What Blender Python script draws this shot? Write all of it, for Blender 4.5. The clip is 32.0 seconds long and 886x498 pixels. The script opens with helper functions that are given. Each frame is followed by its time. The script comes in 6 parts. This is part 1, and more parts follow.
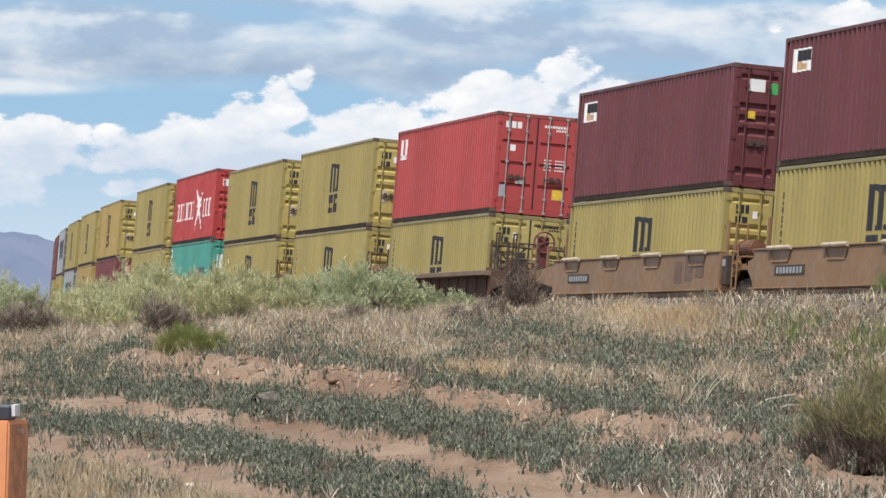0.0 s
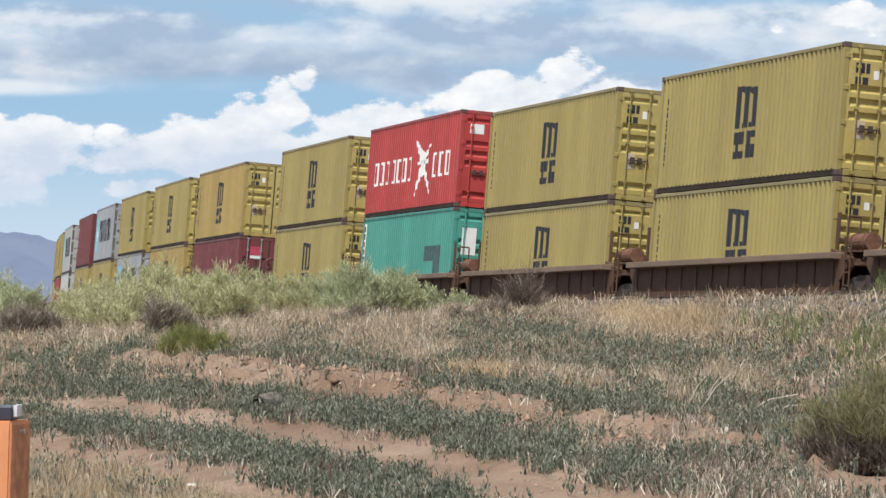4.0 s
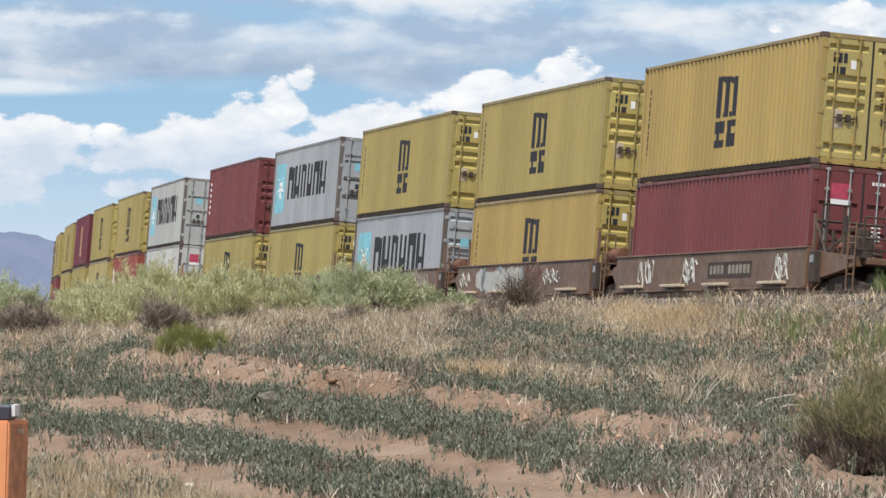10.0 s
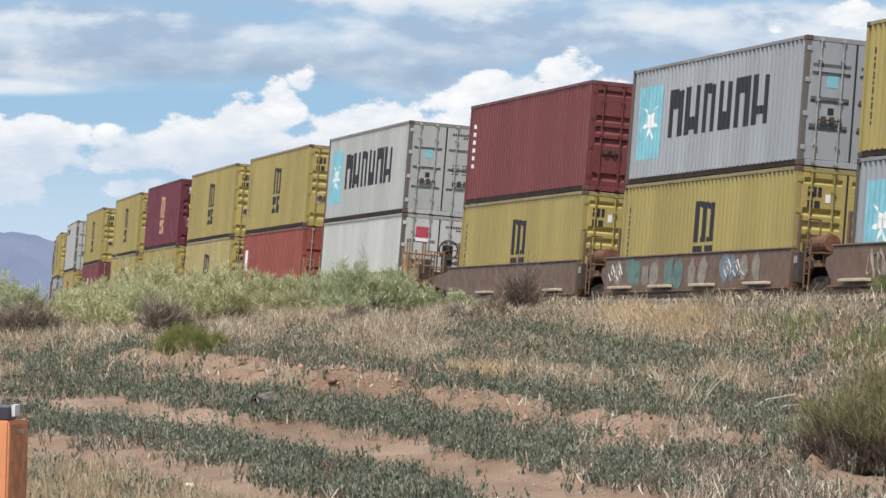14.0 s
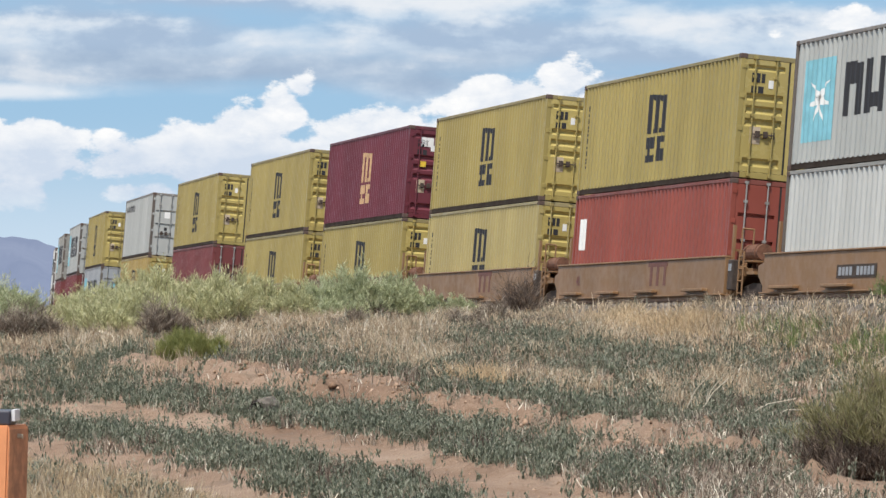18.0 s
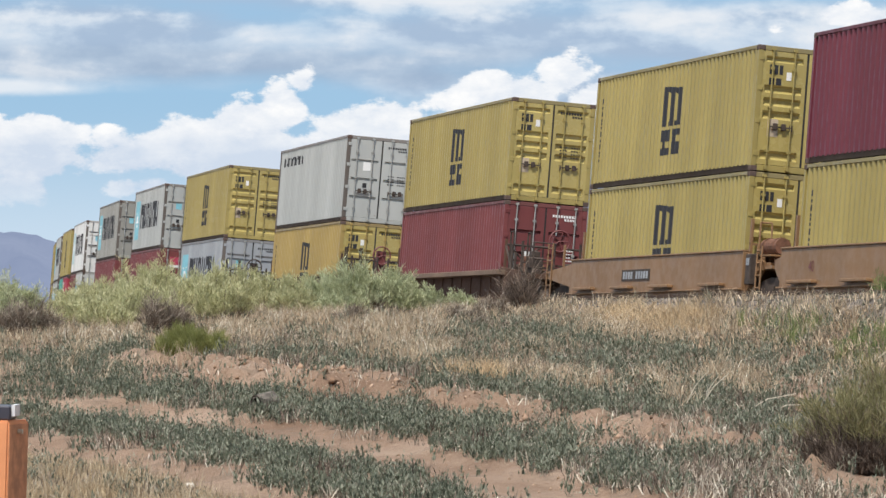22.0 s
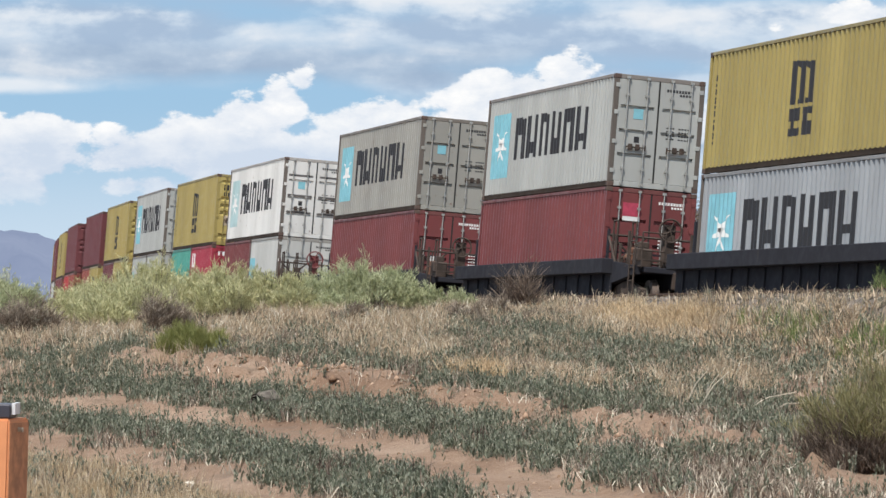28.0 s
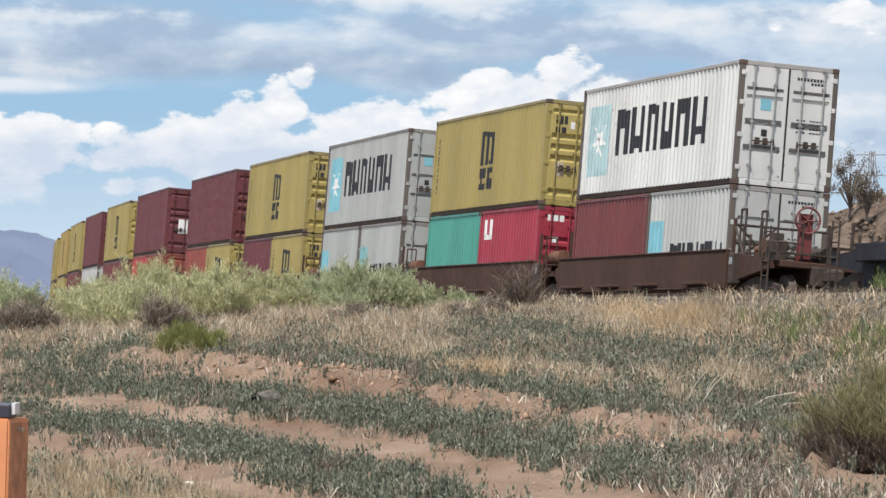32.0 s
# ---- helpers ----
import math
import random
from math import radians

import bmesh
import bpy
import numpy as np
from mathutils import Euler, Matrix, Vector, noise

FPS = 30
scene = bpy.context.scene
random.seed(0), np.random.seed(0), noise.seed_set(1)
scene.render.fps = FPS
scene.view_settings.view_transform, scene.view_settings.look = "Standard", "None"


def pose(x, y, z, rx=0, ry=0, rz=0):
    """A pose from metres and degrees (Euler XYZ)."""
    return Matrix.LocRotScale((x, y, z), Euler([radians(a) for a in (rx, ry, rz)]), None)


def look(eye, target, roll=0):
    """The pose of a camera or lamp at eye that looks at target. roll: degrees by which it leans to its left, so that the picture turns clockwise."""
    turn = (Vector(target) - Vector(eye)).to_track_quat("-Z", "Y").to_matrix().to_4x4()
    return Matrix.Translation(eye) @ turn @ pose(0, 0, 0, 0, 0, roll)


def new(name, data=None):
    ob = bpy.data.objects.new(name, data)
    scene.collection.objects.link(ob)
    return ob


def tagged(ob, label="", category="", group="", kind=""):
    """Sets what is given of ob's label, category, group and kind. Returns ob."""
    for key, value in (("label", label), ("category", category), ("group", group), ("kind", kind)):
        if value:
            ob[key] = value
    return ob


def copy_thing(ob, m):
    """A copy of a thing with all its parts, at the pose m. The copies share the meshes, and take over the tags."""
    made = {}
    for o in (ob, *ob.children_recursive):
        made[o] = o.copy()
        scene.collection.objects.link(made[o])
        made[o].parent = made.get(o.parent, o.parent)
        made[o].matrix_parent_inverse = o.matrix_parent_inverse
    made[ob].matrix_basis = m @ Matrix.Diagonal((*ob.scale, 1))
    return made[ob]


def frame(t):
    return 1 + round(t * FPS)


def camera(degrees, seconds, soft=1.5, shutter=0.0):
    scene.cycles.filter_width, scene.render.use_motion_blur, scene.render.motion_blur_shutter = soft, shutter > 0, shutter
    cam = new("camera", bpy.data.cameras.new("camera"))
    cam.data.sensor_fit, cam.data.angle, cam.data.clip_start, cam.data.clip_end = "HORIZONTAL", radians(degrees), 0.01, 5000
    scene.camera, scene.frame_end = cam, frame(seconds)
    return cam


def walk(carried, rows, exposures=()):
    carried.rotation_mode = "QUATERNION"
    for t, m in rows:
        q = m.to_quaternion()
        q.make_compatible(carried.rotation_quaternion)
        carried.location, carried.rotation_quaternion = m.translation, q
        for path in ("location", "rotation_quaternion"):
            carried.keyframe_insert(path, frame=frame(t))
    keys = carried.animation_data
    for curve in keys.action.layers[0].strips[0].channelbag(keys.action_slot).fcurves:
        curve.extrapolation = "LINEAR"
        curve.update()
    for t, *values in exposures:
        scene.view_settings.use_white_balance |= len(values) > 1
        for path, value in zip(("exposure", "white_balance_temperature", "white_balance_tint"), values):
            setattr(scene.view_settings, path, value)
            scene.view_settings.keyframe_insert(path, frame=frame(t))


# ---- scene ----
# ---- camera: on a tripod, with small drifts of the head ----
LENS = 13.512
TILT = 91.193
EYE = (0.0, 0.0, 1.7)
cam = camera(LENS, 32.0, soft=1.5)
DRIFT = [(0, 0, 0), (2, .003, 0), (2.5, .010, .011), (3, .010, .027), (3.5, .004, .038), (4.5, .008, .018), (5.5, .008, 0), (6, .001, 0),
         (7.5, 0, 0), (8.2, .010, 0), (9, 0, 0), (11, 0, 0), (12, -.010, 0), (13, 0, 0), (14, .002, 0), (16, .020, 0), (16.5, .027, 0),
         (17, .052, 0), (17.5, .068, 0), (18, .075, 0), (18.5, .081, 0), (19, .103, 0), (19.5, .093, 0), (20, .078, 0), (20.5, .052, 0),
         (21, .027, 0), (21.5, .012, 0), (22, .001, 0), (23, -.012, 0), (25.5, -.015, 0), (27.5, -.025, .005), (30, -.018, 0), (32, -.027, .002)]
walk(cam, [(t, pose(*EYE, TILT + up, 0, left)) for t, up, left in DRIFT])

# ---- light: high sun from behind on the left, sky with broken cloud ----
SUN_TO = Vector((-0.17, -0.42, 0.89)).normalized()
sun = new("sun", bpy.data.lights.new("sun", "SUN"))
sun.data.energy, sun.data.angle, sun.data.color = 4.6, radians(0.6), (1.0, 0.955, 0.88)
sun.matrix_world = look((0, 0, 60), Vector((0, 0, 60)) - SUN_TO)
scene.view_settings.exposure = 0.19


class Tree:
    """Short way to write node trees."""

    def __init__(self, tree):
        self.t = tree
        tree.nodes.clear()

    def n(self, kind, **props):
        node = self.t.nodes.new("ShaderNode" + kind)
        for key, value in props.items():
            if key == "op":
                node.operation = value
            elif key == "blend":
                node.blend_type = value
            elif key == "dtype":
                node.data_type = value
            elif key == "sky":
                node.sky_type = value
        return node

    def link(self, a, b):
        self.t.links.new(a, b)

    def feed(self, socket, value):
        if hasattr(value, "is_linked"):
            self.t.links.new(value, socket)
        else:
            socket.default_value = value

    def m(self, op, a, b=0.0, c=None):
        node = self.n("Math", op=op)
        self.feed(node.inputs[0], a)
        self.feed(node.inputs[1], b)
        if c is not None:
            self.feed(node.inputs[2], c)
        return node.outputs[0]

    def mix(self, f, a, b, blend="MIX"):
        node = self.n("Mix", dtype="RGBA", blend=blend)
        self.feed(node.inputs[0], f)
        self.feed(node.inputs[6], a if hasattr(a, "is_linked") else (*a, 1))
        self.feed(node.inputs[7], b if hasattr(b, "is_linked") else (*b, 1))
        return node.outputs[2]

    def noise(self, scale, detail=4, rough=0.5, vec=None, dist=0.0):
        node = self.n("TexNoise")
        node.inputs["Scale"].default_value, node.inputs["Detail"].default_value = scale, detail
        node.inputs["Roughness"].default_value, node.inputs["Distortion"].default_value = rough, dist
        if vec is not None:
            self.link(vec, node.inputs["Vector"])
        return node.outputs[0]

    def ramp(self, f, *stops):
        node = self.n("ValToRGB")
        el = node.color_ramp.elements
        while len(el) < len(stops):
            el.new(0.5)
        for e, (pos, col) in zip(el, stops):
            e.position, e.color = pos, (*col, 1) if isinstance(col, tuple) else (col, col, col, 1)
        self.feed(node.inputs[0], f)
        return node.outputs[0]

    def span(self, f, a, b, c=0.0, d=1.0):
        node = self.n("MapRange")
        for i, v in enumerate((f, a, b, c, d)):
            self.feed(node.inputs[i], v)
        node.interpolation_type = "SMOOTHSTEP"
        return node.outputs[0]


def sky_world():
    world = bpy.data.worlds.new("sky")
    scene.world = world
    world.use_nodes = True
    k = Tree(world.node_tree)
    tc = k.n("TexCoord").outputs["Generated"]
    sep = k.n("SeparateXYZ")
    k.link(tc, sep.inputs[0])
    x, y, z = sep.outputs
    # bearing and height, in degrees
    az = k.m("MULTIPLY", k.m("ARCTAN2", x, y), 57.2958)
    el = k.m("MULTIPLY", k.m("ARCSINE", z), 57.2958)
    com = k.n("CombineXYZ")
    k.link(az, com.inputs[0])
    k.link(k.m("MULTIPLY", el, 1.7), com.inputs[1])
    flat = com.outputs[0]
    warp = k.n("TexNoise")
    k.link(flat, warp.inputs["Vector"])
    warp.inputs["Scale"].default_value, warp.inputs["Detail"].default_value = 0.9, 5
    big = k.noise(0.16, 6, 0.55, flat)
    mid = k.noise(1.3, 7, 0.6, flat)
    fine = k.noise(4.5, 6, 0.65, flat)
    com2 = k.n("CombineXYZ")
    k.link(k.m("MULTIPLY", az, .42), com2.inputs[0])
    k.link(k.m("MULTIPLY", el, 1.5), com2.inputs[1])
    banded = k.noise(.62, 5, .5, com2.outputs[0], .2)
    cell = k.n("TexVoronoi")
    cell.feature = "SMOOTH_F1"
    cell.inputs["Scale"].default_value, cell.inputs["Smoothness"].default_value = 1.7, .35
    k.link(flat, cell.inputs["Vector"])
    billow = k.m("SUBTRACT", .42, cell.outputs["Distance"])

    def puff(a, e, ra, re):
        dx = k.m("DIVIDE", k.m("SUBTRACT", az, a), ra)
        dy = k.m("DIVIDE", k.m("SUBTRACT", el, e), re)
        d = k.m("SQRT", k.m("ADD", k.m("MULTIPLY", dx, dx), k.m("MULTIPLY", dy, dy)))
        return k.m("MULTIPLY", k.m("SUBTRACT", 1.0, d), re)

    def heap(blobs, soft=.08):
        out = None
        for b in blobs:
            p = puff(*b)
            out = p if out is None else k.m("SMOOTH_MAX", out, p, soft)
        return out

    # white heaped clouds low over the horizon: bearing, height, half widths
    white = heap([(-6.3, 2.72, 1.0, .60), (-7.0, 2.85, .6, .45), (-4.7, 2.70, .95, .38), (-3.95, 2.82, .8, .46), (-3.0, 2.95, .85, .58), (-2.45, 3.35, .42, .46), (-2.14, 3.72, .30, .28),
                  (-1.45, 3.0, .8, .40), (-.75, 3.08, .65, .42), (-2.6, 2.55, 2.6, .5), (.9, 3.45, 1.15, .52), (1.85, 3.82, .5, .36), (2.5, 3.5, .8, .38), (.6, 2.8, 1.8, .5),
                  (-6.5, 2.12, .85, .32), (-4.5, 2.16, .6, .18), (6.4, 4.75, 1.4, .22), (4.4, 3.0, 2.2, .4)])
    ragged = k.m("ADD", white, k.m("MULTIPLY", billow, .34))
    ragged = k.m("ADD", ragged, k.m("MULTIPLY", k.m("SUBTRACT", mid, 0.5), .42))
    ragged = k.m("ADD", ragged, k.m("MULTIPLY", k.m("SUBTRACT", fine, 0.5), .26))
    w = k.span(ragged, -0.02, 0.09)
    # grey layer cloud above
    layer = heap([(-3.4, 4.02, 5.2, .34), (-5.6, 4.5, 3.5, .6), (4.6, 4.4, 5.0, .62), (.6, 4.5, 3.4, .5), (6.0, 3.4, 2.0, .7), (-2, 5.3, 8, .55), (-.4, 3.75, 1.2, .35), (3.0, 3.3, 2.6, .75), (5.0, 2.7, 2.4, .7)], .3)
    layer = k.m("ADD", layer, k.m("MULTIPLY", k.m("SUBTRACT", banded, 0.5), .9))
    high = k.span(el, 5.2, 6.4)
    around = k.m("MULTIPLY", k.m("ADD", high, k.span(k.m("ABSOLUTE", az), 8.0, 12.0)), k.span(big, 0.40, 0.60))
    g = k.m("MAXIMUM", k.span(layer, -0.10, 0.28), k.m("MINIMUM", around, 1.0))
    nishita = k.n("TexSky", sky="NISHITA")
    nishita.sun_disc = False
    nishita.sun_elevation = math.asin(SUN_TO.z)
    nishita.sun_rotation = math.atan2(SUN_TO.x, SUN_TO.y)
    nishita.altitude, nishita.dust_density, nishita.ozone_density = 1500, 1.2, 1.0
    clear = k.mix(1.0, nishita.outputs[0], (.085, .085, .085), "MULTIPLY")
    clear = k.mix(.75, clear, (.35, .60, .875))
    haze = k.span(el, 0.8, 3.5, 0.85, 0.0)
    clear = k.mix(haze, clear, (.66, .79, .92))
    tone = k.m("ADD", banded, k.m("MULTIPLY", k.m("SUBTRACT", mid, .5), .35))
    grey = k.mix(k.span(tone, .40, .54), (.42, .54, .71), (.62, .73, .86))
    grey = k.mix(k.span(k.m("ADD", tone, k.m("MULTIPLY", k.span(el, 4.1, 4.9), .12)), .54, .72), grey, (.88, .91, .95))
    low_band = k.m("MULTIPLY", k.span(k.m("ABSOLUTE", k.m("SUBTRACT", el, 3.98)), .45, .12), k.span(az, 2.6, 0.5))
    grey = k.mix(k.m("MULTIPLY", low_band, k.span(tone, .7, .45, .25, .8)), grey, (.36, .47, .63))
    shade = k.m("ADD", k.span(el, 2.3, 3.15, .08, .62), k.m("MULTIPLY", k.m("SUBTRACT", mid, .46), 1.5))
    shade = k.m("ADD", shade, k.m("MULTIPLY", k.m("SUBTRACT", fine, .5), .8))
    shade = k.m("MINIMUM", k.m("MAXIMUM", k.m("ADD", shade, k.m("MULTIPLY", billow, .5)), 0.0), 1.0)
    shade = k.m("MAXIMUM", k.m("SUBTRACT", shade, k.m("MULTIPLY", k.span(ragged, .14, .5), k.span(el, 3.35, 2.7, 0, .38))), 0.0)
    lit = k.mix(shade, (.66, .75, .88), (1.04, 1.04, 1.04))
    sky = k.mix(k.m("MULTIPLY", g, .95), clear, grey)
    sky = k.mix(k.m("MULTIPLY", w, k.span(el, 1.6, 2.35, .25, 1.0)), sky, lit)
    strip = k.m("ADD", heap([(-6.9, 3.66, 1.75, .16), (-5.9, 3.63, .7, .09)]), k.m("MULTIPLY", k.m("SUBTRACT", mid, .5), .12))
    sky = k.mix(k.span(strip, -.02, .11, 0, .75), sky, (.93, .95, .98))
    bg = k.n("Background")
    k.link(sky, bg.inputs[0])
    bg.inputs[1].default_value = 0.84
    out = k.n("OutputWorld")
    k.link(bg.outputs[0], out.inputs[0])


sky_world()

# ---- materials ----
def material(name, rough=0.6, metal=0.0, spec=0.5):
    mat = bpy.data.materials.new(name)
    mat.use_nodes = True
    k = Tree(mat.node_tree)
    b = k.n("BsdfPrincipled")
    o = k.n("OutputMaterial")
    k.link(b.outputs[0], o.inputs[0])
    b.inputs["Roughness"].default_value, b.inputs["Metallic"].default_value = rough, metal
    b.inputs["Specular IOR Level"].default_value = spec
    return mat, k, b


def bumped(k, b, height, strength, dist):
    node = k.n("Bump")
    node.inputs["Strength"].default_value, node.inputs["Distance"].default_value = strength, dist
    k.link(height, node.inputs["Height"])
    k.link(node.outputs[0], b.inputs["Normal"])


def shift(c, f):
    return tuple(min(1, v * f) for v in c)


def paint(name, col, rust=0.25, rough=0.5, grime=(.10, .075, .055)):
    """Weathered paint on steel: faded patches, run-down dirt, rust spots."""
    mat, k, b = material(name, rough, 0, .5 if rough < .7 else .12)
    tc = k.n("TexCoord").outputs["Object"]
    rnd = k.n("ObjectInfo").outputs["Random"]
    mp = k.n("Mapping")
    k.link(tc, mp.inputs[0])
    mp.inputs["Scale"].default_value = (1.0, 1.0, .16)
    off = k.n("CombineXYZ")
    k.link(k.m("MULTIPLY", rnd, 40.0), off.inputs[0])
    k.link(off.outputs[0], mp.inputs["Location"])
    fade = k.span(k.noise(.55, 5, .6, mp.outputs[0]), .35, .7)
    c = k.mix(fade, shift(col, .88), shift(col, 1.1))
    streak = k.span(k.noise(5.5, 6, .65, mp.outputs[0]), .60, .82)
    c = k.mix(k.m("MULTIPLY", streak, .10 + rust * .45), c, grime)
    spot = k.span(k.noise(7.0, 8, .75, tc), .70 - .10 * rust, .78 - .08 * rust)
    c = k.mix(k.m("MULTIPLY", spot, min(1, .35 + rust)), c, (.13, .055, .025))
    k.link(c, b.inputs["Base Color"])
    k.link(k.span(k.noise(3.0, 5, .6, tc), .3, .7, rough - .1, rough + .15), b.inputs["Roughness"])
    bumped(k, b, k.noise(1.6, 3, .5, tc), .25, .02)
    return mat


def plain(name, col, rough=0.6, metal=0.0, var=.18, scale=6.0):
    mat, k, b = material(name, rough, metal)
    tc = k.n("TexCoord").outputs["Object"]
    c = k.mix(k.span(k.noise(scale, 6, .6, tc), .3, .7), shift(col, 1 - var), shift(col, 1 + var))
    k.link(c, b.inputs["Base Color"])
    return mat


def leafy(name, a, b_, c_, rough=.75, through_light=.3):
    """Leaves and blades: colour differs from blade to blade and from place to place."""
    mat, k, b = material(name, rough, 0, .25)
    a, b_, c_ = shift(a, 1.12), shift(b_, 1.12), shift(c_, 1.16)
    rnd = k.n("NewGeometry").outputs["Random Per Island"]
    pos = k.n("NewGeometry").outputs["Position"]
    col = k.ramp(rnd, (0.0, a), (.5, b_), (1.0, c_))
    col = k.mix(k.span(k.noise(.7, 3, .5, pos), .35, .65, 0, .45), col, shift(b_, .72))
    k.link(col, b.inputs["Base Color"])
    t = k.n("BsdfTranslucent")
    k.link(col, t.inputs[0])
    mix = k.n("MixShader")
    mix.inputs[0].default_value = through_light
    k.link(b.outputs[0], mix.inputs[1])
    k.link(t.outputs[0], mix.inputs[2])
    out = [n for n in k.t.nodes if n.type == "OUTPUT_MATERIAL"][0]
    k.link(mix.outputs[0], out.inputs[0])
    return mat


M = {
    "yellow": paint("mustard_paint", (.315, .25, .083), .2),
    "amber": paint("amber_paint", (.35, .248, .08), .3),
    "pale_yellow": paint("pale_yellow_paint", (.37, .30, .125), .15),
    "red": paint("bright_red_paint", (.40, .046, .043), .25),
    "tomato": paint("faded_red_paint", (.37, .052, .050), .35),
    "orange": paint("orange_red_paint", (.255, .06, .042), .4),
    "maroon": paint("maroon_paint", (.125, .032, .036), .3),
    "wine": paint("wine_red_paint", (.125, .022, .035), .2),
    "brown": paint("red_brown_paint", (.155, .037, .037), .35),
    "grey": paint("light_grey_paint", (.30, .315, .335), .35),
    "stone": paint("warm_grey_paint", (.375, .385, .372), .6),
    "dun": paint("dun_grey_paint", (.285, .28, .255), .95),
    "crimson": paint("crimson_paint", (.33, .032, .055), .2),
    "spray_white": plain("faded_spray_white", (.42, .41, .385), .7, 0, .1, 6.0),
    "spray_blue": plain("faded_spray_blue", (.30, .36, .37), .7),
    "spray_peach": plain("faded_spray_peach", (.42, .24, .15), .7),
    "wine_stain": plain("wine_spray", (.13, .055, .045), .8),
    "faded_mark": plain("faded_mark_paint", (.15, .062, .05), .7),
    "tank_rust": plain("rusty_tank", (.17, .08, .05), .75, .2, .3, 8.0),
    "recess_shade": plain("painted_recess_shade", (.10, .095, .095), .7),
    "spray_teal": plain("faded_spray_teal", (.11, .175, .16), .7, 0, .25, 4.0),
    "spray_slate": plain("faded_spray_slate", (.16, .20, .25), .7, 0, .2, 4.0),
    "spray_dust": plain("faded_spray_dust", (.25, .215, .18), .75, 0, .2, 4.0),
    "white": paint("off_white_paint", (.61, .61, .595), .9),
    "cream": paint("cream_white_paint", (.46, .465, .45), .35),
    "green": paint("sea_green_paint", (.065, .28, .225), .2),
    "navy": paint("blue_black_paint", (.030, .030, .037), .6, .8),
    "tan": paint("tan_car_paint", (.24, .135, .065), .45),
    "rust": paint("rusty_brown_paint", (.105, .060, .042), .9, .8),
    "umber": paint("dark_brown_paint", (.080, .046, .036), .7, .8),
    "ochre": paint("grey_brown_paint", (.15, .086, .052), .8),
    "railing": paint("grimy_rail_paint", (.046, .034, .027), .6, .8),
    "post_grime": paint("grimy_post_paint", (.13, .112, .10), .6, .7),
    # Paler than the web: the chord's sunlit edge is put into its coat.
    "chord": paint("lit_chord_paint", (.20, .142, .105), .7, .7),
    "patch_slate": plain("slate_green_patch", (.045, .085, .09), .6, 0, .3, 3.0),
    "black": plain("black_lettering", (.018, .018, .022), .6, 0, .05),
    "blue": plain("light_blue_lettering", (.19, .44, .52), .55, 0, .12, 2.0),
    "pale_blue": plain("bleached_blue_lettering", (.36, .50, .52), .6, 0, .15, 2.0),
    "ink_white": plain("white_lettering", (.74, .74, .73), .5, 0, .04),
    "ink_tan": plain("tan_lettering", (.50, .32, .17), .5),
    "ink_yellow": plain("yellow_label", (.62, .42, .04), .5),
    "ink_pink": plain("crimson_label", (.40, .05, .09), .5),
    "ink_green": plain("green_label", (.06, .36, .10), .5),
    "steel": plain("galvanised_rod", (.42, .42, .40), .45, .6),
    "iron": plain("sooty_iron", (.058, .041, .033), .85, .1, .35, 5.0),
    "tread": plain("grimy_wheel_steel", (.13, .10, .085), .6, .5),
    "gilt": paint("glossy_door_paint", (.40, .32, .115), .15, .22),
    # Pale tan; on the ochre ledges it holds painted sunlight.
    "worn": plain("pale_tan_paint", (.46, .37, .27), .6),
    "casting": plain("rusty_casting", (.085, .055, .045), .8),
    "rubber": plain("black_gasket", (.02, .02, .02), .8),
}


# ---- building helpers ----
def part(name, bm, mat, parent, label="", m=None):
    """Links a bmesh or a ready mesh as one mesh object under a thing or a part."""
    if isinstance(bm, bmesh.types.BMesh):
        me = bpy.data.meshes.new(name)
        bm.to_mesh(me)
        bm.free()
    else:
        me = bm
    if mat is not None and not me.materials:
        me.materials.append(mat)
    ob = new(name, me)
    ob.parent = parent
    if m is not None:
        ob.matrix_basis = m
    return tagged(ob, label)


def box(bm, x0, x1, y0, y1, z0, z1, bevel=0.0):
    vs = [bm.verts.new((x, y, z)) for x in (x0, x1) for y in (y0, y1) for z in (z0, z1)]
    fs = [bm.faces.new([vs[i] for i in f]) for f in ((0, 1, 3, 2), (4, 6, 7, 5), (0, 4, 5, 1), (2, 3, 7, 6), (0, 2, 6, 4), (1, 5, 7, 3))]
    if bevel:
        edges = list({e for f in fs for e in f.edges})
        bmesh.ops.bevel(bm, geom=edges, offset=bevel, segments=1, affect="EDGES")
    return bm


def a_box(*args, bevel=0.0):
    return box(bmesh.new(), *args, bevel=bevel)


def rod(bm, a, b, r, n=8):
    a, b = Vector(a), Vector(b)
    q = (b - a).to_track_quat("Z", "Y").to_matrix()
    rings = []
    for p in (a, b):
        rings.append([bm.verts.new(p + q @ Vector((r * math.cos(2 * math.pi * i / n), r * math.sin(2 * math.pi * i / n), 0))) for i in range(n)])
    for i in range(n):
        bm.faces.new((rings[0][i], rings[0][(i + 1) % n], rings[1][(i + 1) % n], rings[1][i]))
    bm.faces.new(rings[0][::-1])
    bm.faces.new(rings[1])
    return bm


def quads(name, verts, faces, mat, smooth=False):
    me = bpy.data.meshes.new(name)
    me.from_pydata(verts, [], faces)
    me.materials.append(mat)
    if smooth:
        me.shade_smooth()
    return me

# ---- the line of the track: a curve that tightens slowly ----
_s = np.linspace(-620, 760, 2761)
_step = _s[1] - _s[0]
